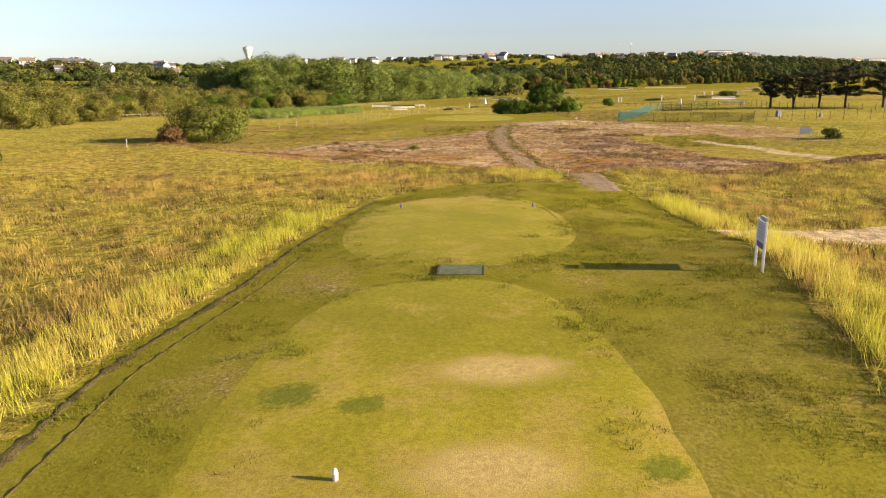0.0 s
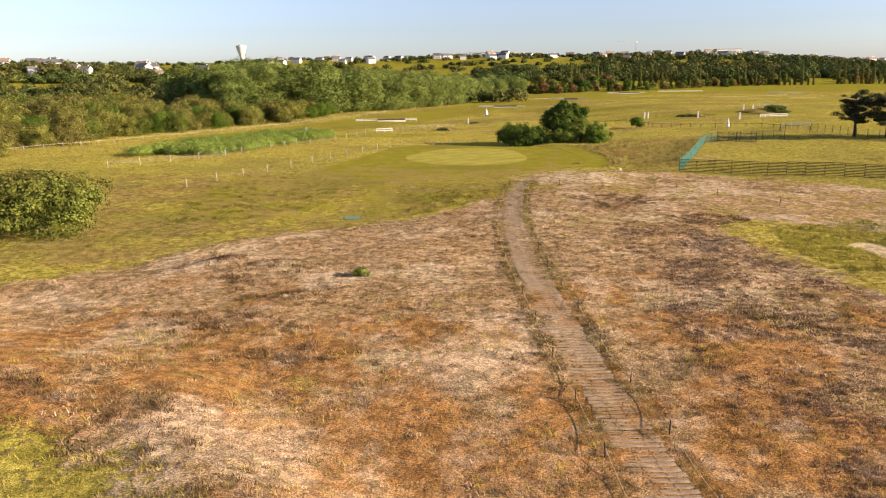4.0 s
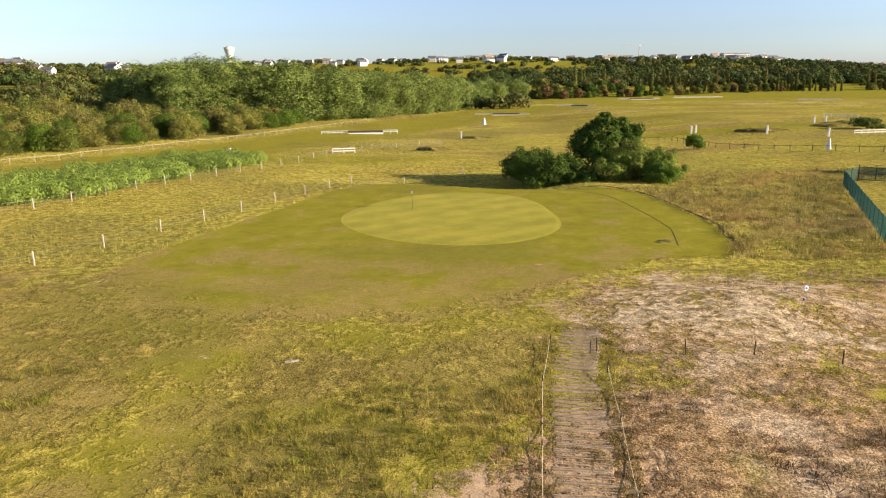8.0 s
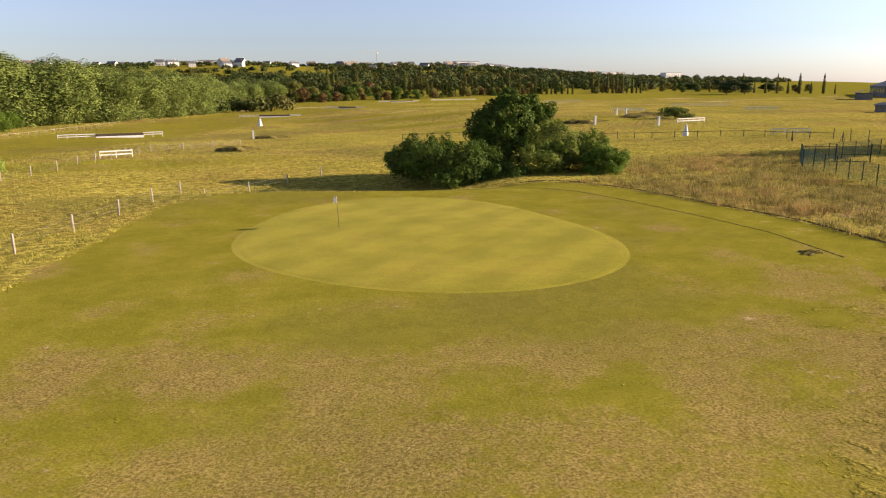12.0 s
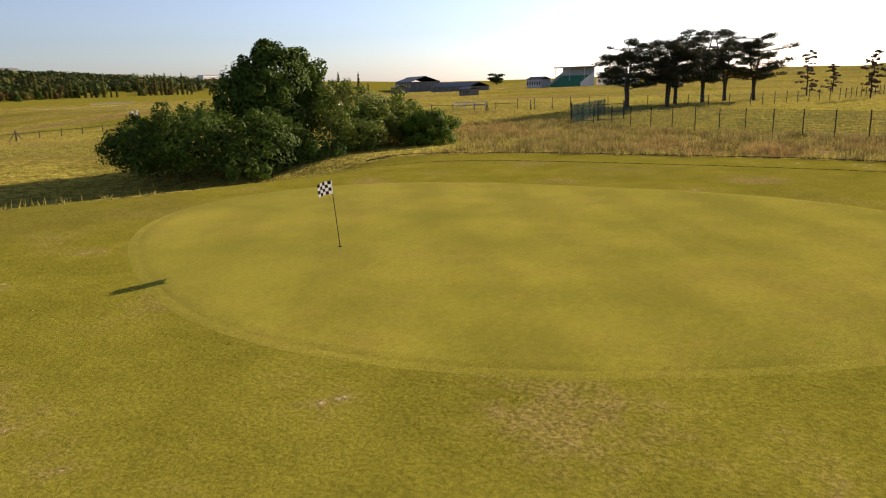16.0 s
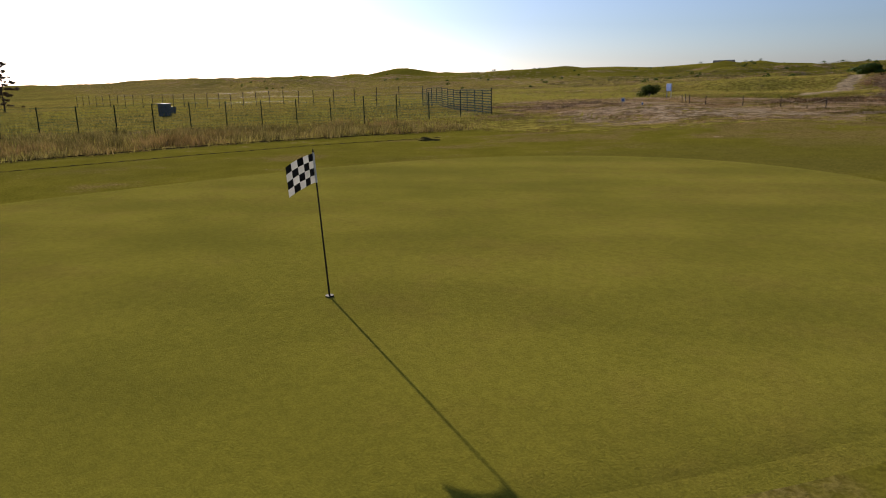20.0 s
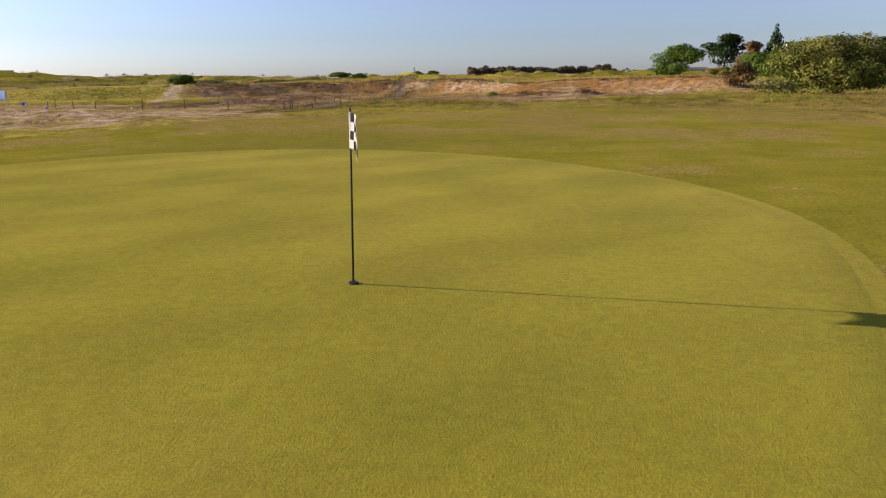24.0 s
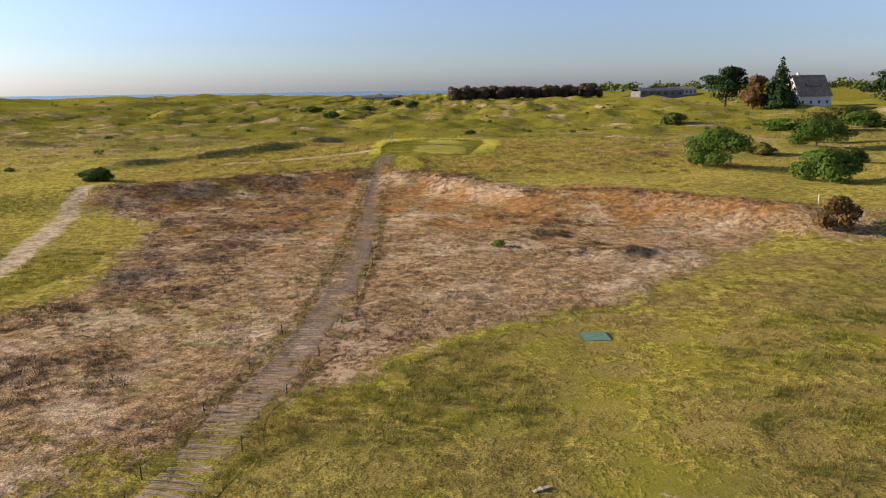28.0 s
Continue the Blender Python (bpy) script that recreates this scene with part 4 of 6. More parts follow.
def put(src, x, y, s=1.0, turn=0.0, sz=None, sink=0.1):
    return Matrix.Translation((x, y, gz(x, y) - sink)) @ Matrix.Rotation(turn, 4, "Z") @ Matrix.Diagonal((s, s, sz or s, 1))


def plant_all(kinds, spots, seed, wide=1.0):
    """Stands copies of the kinds on the spots (x, y, height); the first of each kind is the kind itself."""
    q = random.Random(seed)
    used = set()
    for x, y, h in spots:
        k = q.randrange(len(kinds))
        src, h0 = kinds[k]
        m = put(src, x, y, wide * h / h0 * q.uniform(0.95, 1.2), q.uniform(0, 6.28), h / h0)
        if k in used:
            copy_thing(src, m)
        else:
            src.matrix_world = m
            used.add(k)
    for k, (src, _) in enumerate(kinds):
        if k not in used:
            src.matrix_world = put(src, spots[0][0] - 6, spots[0][1] + 6)


m_olive = leafy("willow_leaves", (0.155, 0.16, 0.032), (0.215, 0.21, 0.044), (0.20, 0.17, 0.042), 0.03, 0.25, tuft=0.45)
m_tawny = leafy("tawny_leaves", (0.155, 0.14, 0.036), (0.20, 0.175, 0.048), (0.17, 0.16, 0.036), 0.05, 0.22, tuft=0.45)
m_mid = leafy("shrub_leaves", (0.10, 0.13, 0.022), (0.15, 0.175, 0.032), (0.14, 0.135, 0.028), 0.05, 0.25, tuft=0.5)
m_far = leafy("far_leaves", (0.06, 0.085, 0.022), (0.085, 0.11, 0.028), (0.105, 0.095, 0.026), 0.01, 0.15, tuft=0.08)
m_poplar = leafy("white_poplar_leaves", (0.165, 0.22, 0.048), (0.24, 0.285, 0.075), (0.165, 0.205, 0.045), 0.05, 0.22, tuft=0.3)
m_deep = leafy("dark_leaves", (0.05, 0.09, 0.013), (0.105, 0.16, 0.024), (0.07, 0.105, 0.016), 0.2, 0.3)
m_fresh = leafy("fresh_leaves", (0.07, 0.125, 0.013), (0.125, 0.19, 0.022), (0.10, 0.135, 0.022), 0.2, 0.3)
m_lombardy = leafy("lombardy_leaves", (0.085, 0.10, 0.022), (0.16, 0.165, 0.036), (0.16, 0.125, 0.03), 0.02, 0.25)
m_pine = leafy("pine_needles", (0.03, 0.04, 0.018), (0.05, 0.06, 0.026), (0.055, 0.045, 0.025), 0.3, 0.1)
m_brown = leafy("brown_leaves", (0.12, 0.065, 0.025), (0.20, 0.12, 0.05), (0.12, 0.085, 0.026), 0.3, 0.2)
m_willow = leafy("grey_willow_leaves", (0.11, 0.155, 0.021), (0.20, 0.25, 0.042), (0.16, 0.18, 0.036), 0.25, 0.32)
m_cypress = leafy("cypress_leaves", (0.018, 0.04, 0.012), (0.04, 0.066, 0.02), (0.028, 0.045, 0.018), 0.15, 0.12)

# willow scrub along the race track
shrubs = [(tree("willow_shrub", "dense olive-green willow shrub at the wood's edge", "shrub", lobed(9, 5.8, 15, 10 + k, 0.06, 0.5), 11000, 0.17, mt, 0.22, group="willow scrub", seed=k + 3, tufts=70, tuft=0.9, shell=0.72), 9) for k, mt in enumerate((m_olive, m_tawny, m_mid, m_olive, m_fresh))]
edge_line = np.array([(-125, 128), (-96, 150), (-88, 172), (-94, 215), (-91, 252), (-82, 285), (-72, 331), (-65, 372), (-60, 405), (-52, 440)])
q = random.Random(5)
spots = []
for row in range(9):
    n = 38 if row < 2 else 20
    for i in range(n):
        u = (i + q.random()) / n * (len(edge_line) - 1)
        k = min(int(u), len(edge_line) - 2)
        p = edge_line[k] + (edge_line[k + 1] - edge_line[k]) * (u - k)
        d = row * 12 + q.uniform(0, 8)
        spots.append((p[0] - d, p[1] + 0.32 * d, q.uniform(7, 9.5) + 0.55 * row * q.uniform(0.6, 1.4)))
plant_all(shrubs, spots, 8)

# belt of tall white poplars
poplars = [(tree("white_poplar", "tall white poplar with silvery grey-green leaves", "tree", lobed(24, 7.5, 30, 30 + k, 0.05, 0.42), 22000, 0.22, m_poplar, 0.45, group="poplar belt", seed=k + 20, tufts=90, tuft=1.5, shell=0.75), 24) for k in range(4)]
belt = np.array([(-112, 424), (-84, 442), (-47, 462), (-20, 480), (8, 540), (34, 608), (72, 670)])
spots = []
for row in range(4):
    n = 26
    for i in range(n):
        u = (i + q.random()) / n * (len(belt) - 1)
        k = min(int(u), len(belt) - 2)
        p = belt[k] + (belt[k + 1] - belt[k]) * (u - k)
        d = row * 13 + q.uniform(0, 8)
        tall = float(np.interp(u, [0, 0.6, 1.2, 2, 3, 4, 5, 6], [24, 26, 28.5, 26, 24, 21, 19, 17])) * q.uniform(0.88, 1.0)
        spots.append((p[0] - 0.75 * d - 4, p[1] + 0.66 * d + 4, tall))
plant_all(poplars, spots, 9, 1.3)

# hedges and round trees at the foot of the hill
hedge = [(tree("hedgerow_tree", "round leafy hedgerow tree", "tree", lobed(9, 4.5, 8, 50 + k, 0.1), 2600, 0.34, mt, 0.25, group="hedgerow", seed=k + 40), 9) for k, mt in enumerate((m_mid, m_olive, m_deep, m_brown))]
spots = [(78 + 300 * u + q.uniform(-6, 6), 690 + 105 * u + q.uniform(-8, 22), q.uniform(5, 10)) for u in [q.random() for _ in range(60)]]
spots += [(q.uniform(60, 170), q.uniform(700, 830), q.uniform(8, 14)) for _ in range(30)]
spots += [(q.uniform(340, 700), q.uniform(770, 900), q.uniform(5, 11)) for _ in range(45)]
plant_all(hedge, spots, 10)

# rows of lombardy poplars
lomb = [(tree("lombardy_poplar", "slender upright poplar in a row", "tree", [(0, 0, z, 1.7 * w, 1.7 * w, 3.4) for z, w in ((2.4, 1.2), (5, 1.3), (8, 1.35), (12, 1.25), (16, 1.05), (20, 0.75), (23, 0.4))], 2400, 0.42, m_lombardy, 0.35, group="poplar row", seed=70 + k), 25) for k in range(2)]
spots = [(190 + 5.2 * i + q.uniform(-1, 1), 792 - 0.95 * i + q.uniform(-2, 2), q.uniform(13, 25)) for i in range(34)]
spots += [(392 + 5.5 * i + q.uniform(-1, 1), 772 - 0.2 * i, q.uniform(19, 23)) for i in range(11)]
spots += [(560 + 9 * i + q.uniform(-1, 1), 800 - 7 * i, q.uniform(18, 24)) for i in range(12)]
spots += [(q.uniform(120, 185), q.uniform(800, 850), q.uniform(20, 26)) for i in range(10)]
plant_all(lomb, spots, 11)


def far_wood(name, label, spots, size, leaf, seed, per=150):
    """A far wood, whose trees nobody could count, as one mesh."""
    Vs, Fs, n = [], [], 0
    for i, (x, y, h) in enumerate(spots):
        V, Fc = cards([(0, 0, h * 0.5, h * 0.6, h * 0.6, h * 0.42), (h * 0.5, h * 0.2, h * 0.35, h * 0.5, h * 0.5, h * 0.3), (-h * 0.4, h * 0.3, h * 0.38, h * 0.5, h * 0.5, h * 0.33)], per, size, 1.0, seed + i, 0.7)
        Vs.append(V + (x, y, gz(x, y)))
        Fs.append(Fc + n)
        n += len(V)
    return tagged(mesh_np(name, np.concatenate(Vs), np.concatenate(Fs), leaf), label, "wood", kind="stuff")


far_wood("hillside_wood", "dark mixed wood climbing the hill below the town", [(q.uniform(-560, 60), q.uniform(560, 900), q.uniform(7, 12)) for _ in range(620)], 1.1, m_far, 1000, 280)
far_wood("scarp_wood", "wood on the slope behind the poplars", [(q.uniform(40, 620), q.uniform(840, 1060), q.uniform(8, 14)) for _ in range(420)], 1.2, m_far, 3000, 280)
far_wood("ridge_trees", "trees among the houses along the ridge", [(q.uniform(-1100, 1000), q.uniform(1080, 1650), q.uniform(5, 9)) for _ in range(800)] + [(q.uniform(250, 1000), q.uniform(1050, 1450), q.uniform(6, 10)) for _ in range(420)], 1.7, m_far, 5000, 90)
far_wood("left_wood", "far scrub behind the willow wood", [(q.uniform(-420, -200), q.uniform(200, 560), q.uniform(8, 13)) for _ in range(330)], 0.6, m_mid, 7000, 420)

# bank of reeds and bracken by the wire fence
bed = [(-66, 196), (-44, 196), (-37, 206), (-34, 228), (-27, 251), (-36, 262), (-49, 258), (-56, 240), (-60, 212)]
x, y = scatter(700, -66, -26, 194, 264)
ok = edge_of(x, y, bed) > 0.8
Vs, Fs, n = [], [], 0
for i, (a, b) in enumerate(zip(x[ok], y[ok])):
    V, Fc = cards([(0, 0, 1.1, 1.5, 1.5, 1.15 + 0.4 * float(waves(a, b, 7, 17)))], 300, 0.15, 1.0, 400 + i, 0.6)
    Vs.append(V + (a, b, gz(a, b)))
    Fs.append(Fc + n)
    n += len(V)
tagged(mesh_np("reed_bed", np.concatenate(Vs), np.concatenate(Fs), m_reed), "bank of bright green bracken beside the wire fence", "bracken", kind="stuff")

# shrubs beside the green
tree("bush", "dense dark-leaved bush beside the putting green", "bush", [(x - 20, y - 219.5, z, a, b, c) for x, y, z, a, b, c in ((17.5, 222, 2.8, 3.4, 4.0, 2.4), (21.5, 219, 2.4, 3.4, 3.4, 2.2), (19.5, 225, 3.0, 3.4, 3.4, 2.0), (24, 220.5, 2.6, 3.0, 3.0, 2.0), (16, 225.5, 2.2, 2.8, 4.2, 2.0), (20, 217.5, 1.2, 3.6, 2.4, 1.3), (25.5, 217, 1.4, 3.4, 2.4, 1.4), (17, 229, 2.4, 3, 3.4, 1.8))], 30000, 0.15, m_deep, 0.25, m=put(None, 21.5, 219.5, 0.92), seed=80, tufts=90, tuft=0.7)
tree("tree", "leafy dark green tree standing out of the bushes by the green", "tree", [(0, 0, 6.2, 3.0, 3.0, 2.2), (3.4, 0.4, 5.4, 2.2, 2.4, 1.7), (-3.2, 0.6, 4.8, 2.6, 2.6, 1.8), (1.8, 1, 5.0, 2.8, 2.8, 1.9), (-2, -0.5, 4.4, 2.2, 2.4, 1.8), (0.5, 2, 4.0, 2.8, 2.6, 2.0), (2.8, -0.5, 3.6, 2.4, 2.4, 1.7), (-0.8, -1.5, 2.6, 3.2, 2.6, 2.0), (-0.6, 0.3, 8.3, 1.3, 1.3, 0.9), (1.6, -0.6, 7.6, 1.0, 1.0, 0.7), (-2.6, 0.2, 6.6, 1.1, 1.1, 0.8), (4.4, 0.2, 6.6, 1.0, 1.0, 0.8)], 26000, 0.18, m_deep, 0.3, m=put(None, 31.6, 226, 1.05, 0.0, 1.02), seed=81, tufts=80, tuft=0.75)
tree("shrub", "lighter green willow shrub beside the putting green", "shrub", [(0, 0, 4.2, 3.4, 3.4, 2.3), (3.2, -1.2, 3.4, 3.2, 3.0, 2.0), (-3.4, -3.6, 1.8, 3.4, 2.4, 1.7), (3.6, 0.6, 2.6, 3.0, 2.8, 1.8), (-2, -2.2, 2.2, 2.8, 2.4, 1.7), (2, -2.4, 1.7, 3.0, 2.4, 1.4), (4, -4.6, 1.4, 2.6, 2.6, 1.4)], 30000, 0.14, m_willow, 0.2, m=put(None, 34.6, 220, 1.0, 0.0, 0.8), seed=82, tufts=90, tuft=0.65)
tree("bush", "bright green round bush beside the putting green", "bush", lobed(3.1, 2.7, 9, 182, 0.15), 9000, 0.12, m_fresh, 0.12, m=put(None, 36.6, 213.4), seed=182, tufts=30, tuft=0.4)
tree("bush", "small round bush behind the green", "bush", lobed(3.4, 2.4, 6, 83, 0.2), 1600, 0.24, m_fresh, 0.12, m=put(None, 60.7, 268.4), seed=83)
tree("bush", "low spreading bush on the race course", "bush", lobed(3.2, 5.0, 7, 84, 0.2), 1600, 0.32, m_mid, 0.15, m=put(None, 119, 304), seed=84)
# shrubs in the hollow and on the escarpment
tree("shrub", "large olive-green shrub standing alone in dry grass", "shrub", lobed(6.6, 7.8, 16, 85, 0.12), 26000, 0.15, m_mid, 0.3, m=put(None, -39.5, 122), seed=85, tufts=60, tuft=0.6)
tree("bush", "small rust-brown bush in dry grass", "bush", lobed(3.4, 2.2, 7, 86, 0.2), 1800, 0.2, m_brown, 0.12, m=put(None, -38.2, 101.5), seed=86)
tree("bush", "tiny dark gorse bush in the heather", "bush", lobed(0.75, 0.8, 5, 87, 0.3), 500, 0.1, m_mid, 0.04, m=put(None, -4.2, 103.7), seed=87)
tree("bush", "low dark bush beside the white sign", "bush", lobed(1.8, 1.7, 6, 88, 0.2), 900, 0.2, m_mid, 0.1, m=put(None, 60.5, 112.5), seed=88)
backs = [(-42.5, 60, 6.4, 5.4, m_deep), (-51.5, 74.5, 4.6, 4.8, m_deep), (-76, 26, 6, 5.6, m_deep), (-73, -54, 4, 4.6, m_mid), (-86, 12, 5, 6, m_mid), (-100, -20, 5, 8, m_mid), (-128, -58, 6, 9, m_mid), (-118, -28, 5, 7, m_deep), (-92, -22, 3, 7, m_fresh),
         (41, -113, 3, 4, m_deep), (12, -200, 4, 4, m_deep), (36, -205, 4, 6, m_deep), (22, -230, 4, 5, m_mid), (55, -150, 3, 6, m_mid), (-66, 55, 2.6, 3.4, m_mid), (-58, 40, 2.2, 3, m_olive), (-8, -18, 1.2, 1.6, m_mid), (52, 64, 2.0, 3.0, m_deep)]
for i, (x, y, h, r, mt) in enumerate(backs):
    tree("bush", "leafy green bush on the grassy dunes", "bush", lobed(h, r, 7, 90 + i, 0.22), int(700 + 340 * r * (3 if y > 0 else 1)), 0.22 if y > 0 else 0.36, mt, 0.15, m=put(None, x, y), group="dune bushes", seed=90 + i)


# ---- pines and cypresses ----
def pine(x, y, h, seed, label, spread=1.0, thin=False):
    """A wind-shaped pine: forked crooked trunk, rising limbs with layered, ragged pads of needles."""
    q = random.Random(seed)
    t = thing("pine_tree", put(None, x, y, 1, q.uniform(0, 6)), label, "tree", "paddock pines")
    bm = bmesh.new()
    pads = []
    for fork in range(1 if thin else q.choice((2, 3))):
        a0 = fork * 2.4 + q.uniform(-0.6, 0.6)
        pts = [Vector((0.12 * fork, 0, -0.2))]
        lean = 0.0 if thin else q.uniform(0.08, 0.22) * h
        top = h * (0.96 if fork == 0 else q.uniform(0.72, 0.92))
        for k in range(1, 6):
            u = k / 5
            pts.append(Vector((lean * u * u * math.cos(a0) + q.uniform(-0.22, 0.22) * k * 0.5, lean * u * u * math.sin(a0) + q.uniform(-0.22, 0.22) * k * 0.5, top * u)))
        r0 = 0.16 if thin else 0.36 - 0.06 * fork
        for k in range(5):
            rod(bm, pts[k], pts[k + 1], r0 * (1 - 0.17 * k), r0 * (1 - 0.17 * (k + 1)), 7)
        for k in range(20 if thin else 15):
            u = (0.12 if thin else 0.34) + (0.86 if thin else 0.64) * (k + q.random() * 0.6) / (20 if thin else 15)
            u = min(u, 0.99)
            base = pts[min(int(u * 5), 4)].lerp(pts[min(int(u * 5) + 1, 5)], u * 5 % 1)
            a = k * 2.4 + q.uniform(-0.7, 0.7)
            d = h * q.uniform(0.22, 0.42) * (1.0 - 0.8 * u) if thin else spread * h * q.uniform(0.14, 0.33) * math.sqrt(max(0.2, 1 - ((u - 0.62) / 0.45) ** 2))
            tip = base + Vector((d * math.cos(a), d * math.sin(a), -0.03 * h if thin else h * q.uniform(0.0, 0.09)))
            rod(bm, base, tip, 0.05 if thin else 0.1, 0.015, 5)
            for v in (0.3, 0.45, 0.6, 0.75, 0.9, 1.0):
                if q.random() < (0.6 if thin else 0.5):
                    w = q.uniform(0.22, 0.5) if thin else q.uniform(0.7, 1.5)
                    c = base.lerp(tip, v)
                    pads.append((c.x + q.uniform(-0.3, 0.3), c.y + q.uniform(-0.3, 0.3), c.z + q.uniform(0.0, 0.35), w, w, w * q.uniform(0.3, 0.55)))
    part("trunk", bm, m_dark_bark, t)
    V, Fc = cards(pads, 15000 if not thin else 3600, 0.19, 0.5, seed, 0.25)
    leaf = m_brown_pine if thin else m_pine
    part("crown", mesh_np("crown", V, Fc, leaf, ob=False), leaf, t)
    return t


m_brown_pine = leafy("dying_needles", (0.10, 0.07, 0.045), (0.18, 0.125, 0.08), (0.12, 0.09, 0.05), 0.3, 0.15)
for i, (x, y, h) in enumerate(((97.5, 217, 10.5), (102, 212, 10.5), (110, 213, 12), (116, 210, 12.5), (126, 208.5, 13), (128.5, 204, 12))):
    pine(x, y, h, 140 + i, "dark wind-shaped pine with a flat spreading crown", 1.75 + 0.15 * (i % 3))
pine(152, 198, 9.8, 150, "sparse pine with thin upper branches", 0.6, True)
pine(131.5, 185.7, 8.6, 151, "half-dead brown pine with bare drooping branches", 0.8, True)
pine(182, 196, 7, 152, "half-dead brown pine with bare drooping branches", 0.8, True)


def cypress(x, y, h, r, seed, label, cone=False, leaf=None):
    q = random.Random(seed)
    if cone:
        lobes = [(0, 0, h * (0.12 + 0.8 * u), r * (1.05 - 0.95 * u), r * (1.05 - 0.95 * u), h * 0.12) for u in (0, 0.15, 0.3, 0.45, 0.6, 0.75, 0.88, 1.0)]
    else:
        lobes = [(q.uniform(-0.6, 0.6) * r, q.uniform(-0.6, 0.6) * r, h * q.uniform(0.35, 0.85), r * q.uniform(0.4, 0.6), r * q.uniform(0.4, 0.6), h * 0.1) for _ in range(11)] + [(0, 0, h * 0.4, r * 0.8, r * 0.8, h * 0.3)]
    tree("cypress_tree", label, "tree", lobes, 2600, 0.7, leaf or m_cypress, 0.5, m_dark_bark, put(None, x, y), "cypresses by the house", seed)


cypress(-146, -137, 21, 8, 160, "dense dark green conical conifer beside the house", True)
cypress(-128, -150, 19, 9, 161, "dark flat-topped cypress near the house")
cypress(-136, -140, 16, 6, 164, "rust-brown dying cypress near the house", False, m_brown)
cypress(-214, -165, 19, 13, 162, "broad dark cypress beside the house")
cypress(-232, -180, 19, 12, 163, "broad dark cypress beside the house")
cypress(522, 730, 17, 14, 165, "broad dark cypress on the far plain")
cypress(548, 735, 16, 12, 166, "broad dark cypress on the far plain")
cypress(636, 791, 14, 10, 167, "broad dark cypress on the far plain")
cypress(800, 628, 16, 11, 168, "lone dark tree on the skyline")
woods = [(tree("pine_tree", "brown-trunked pine in a planted row", "tree", [(0, 0, 10, 2.6, 2.6, 4), (0.6, 0, 6, 2.4, 2.4, 3), (0, 0.5, 3, 2.2, 2.2, 2.5)], 700, 0.7, m_brown_pine, 0.3, m_dark_bark, group="pine plantation", seed=170 + k), 14) for k in range(2)]
plant_all(woods, [(-14 - 138 * u + q.uniform(-2, 2), -452 - 60 * u + q.uniform(-16, 12), q.uniform(10, 14)) for u in [i / 99 for i in range(100)]], 12, 1.35)
far_wood("coast_wood", "far wooded country along the coast", [(q.uniform(-1500, -120), q.uniform(-2300, -900), q.uniform(9, 18)) for _ in range(420)], 3.0, m_mid, 9000, 60)
far_wood("low_scrub", "low dark gorse and bramble scattered over the dunes", [(q.uniform(-190, 190), q.uniform(-330, -25), q.uniform(0.4, 1.5)) for _ in range(260)] + [(q.uniform(60, 440), q.uniform(-320, 50), q.uniform(0.6, 1.8)) for _ in range(150)], 0.22, m_deep, 11000, 60)


# ---- fittings of the golf hole ----
m_white = plain("white_paint", (0.72, 0.71, 0.68), (0.60, 0.58, 0.54), 3, 30, 0.55, 0.08, 0.003)
m_black = plain("black_paint", (0.012, 0.012, 0.012), (0.03, 0.03, 0.03), 3, 30, 0.45, 0.05, 0.002)
m_wood = plain("weathered_wood", (0.30, 0.25, 0.19), (0.46, 0.40, 0.31), 3, 40, 0.9, 0.4, 0.006)
m_dark_wood = plain("dark_wood", (0.045, 0.036, 0.028), (0.09, 0.07, 0.055), 3, 40, 0.9, 0.4, 0.006)
m_brush = plain("birch_brush", (0.035, 0.03, 0.02), (0.09, 0.065, 0.04), 6, 50, 0.95, 0.9, 0.05)
m_steel = plain("galvanised_wire", (0.30, 0.30, 0.29), (0.42, 0.42, 0.40), 6, 40, 0.45, 0.05, 0.001, 0.8)
m_green_steel = plain("green_coated_wire", (0.006, 0.075, 0.05), (0.012, 0.11, 0.075), 4, 40, 0.5, 0.05, 0.001)
m_purple = plain("purple_print", (0.10, 0.06, 0.22), (0.14, 0.09, 0.28), 4, 40, 0.4, 0.02, 0.001)
m_print = plain("pale_print", (0.46, 0.47, 0.55), (0.58, 0.58, 0.63), 9, 40, 0.4, 0.02, 0.001)
m_red = plain("red_paint", (0.55, 0.03, 0.025), (0.48, 0.05, 0.03), 4, 30, 0.45, 0.05, 0.002)
m_blue = plain("blue_paint", (0.05, 0.13, 0.42), (0.07, 0.17, 0.48), 4, 30, 0.45, 0.05, 0.002)
m_mat = plain("worn_artificial_turf", (0.085, 0.105, 0.055), (0.14, 0.16, 0.085), 3, 60, 0.95, 0.6, 0.012)
m_mat_green = plain("green_artificial_turf", (0.09, 0.19, 0.13), (0.13, 0.24, 0.17), 3, 60, 0.95, 0.6, 0.012)
m_rope = plain("rope", (0.42, 0.34, 0.22), (0.52, 0.44, 0.30), 9, 60, 0.95, 0.4, 0.004)
m_grey = plain("grey_cabinet", (0.32, 0.32, 0.32), (0.42, 0.42, 0.41), 2, 30, 0.6, 0.1, 0.003)
m_cabinet = plain("slate_grey_steel", (0.10, 0.105, 0.12), (0.15, 0.155, 0.17), 2, 30, 0.6, 0.1, 0.003)
m_cup = plain("cup_rim", (0.02, 0.02, 0.02), (0.04, 0.04, 0.035), 9, 40, 0.6, 0.1, 0.002)


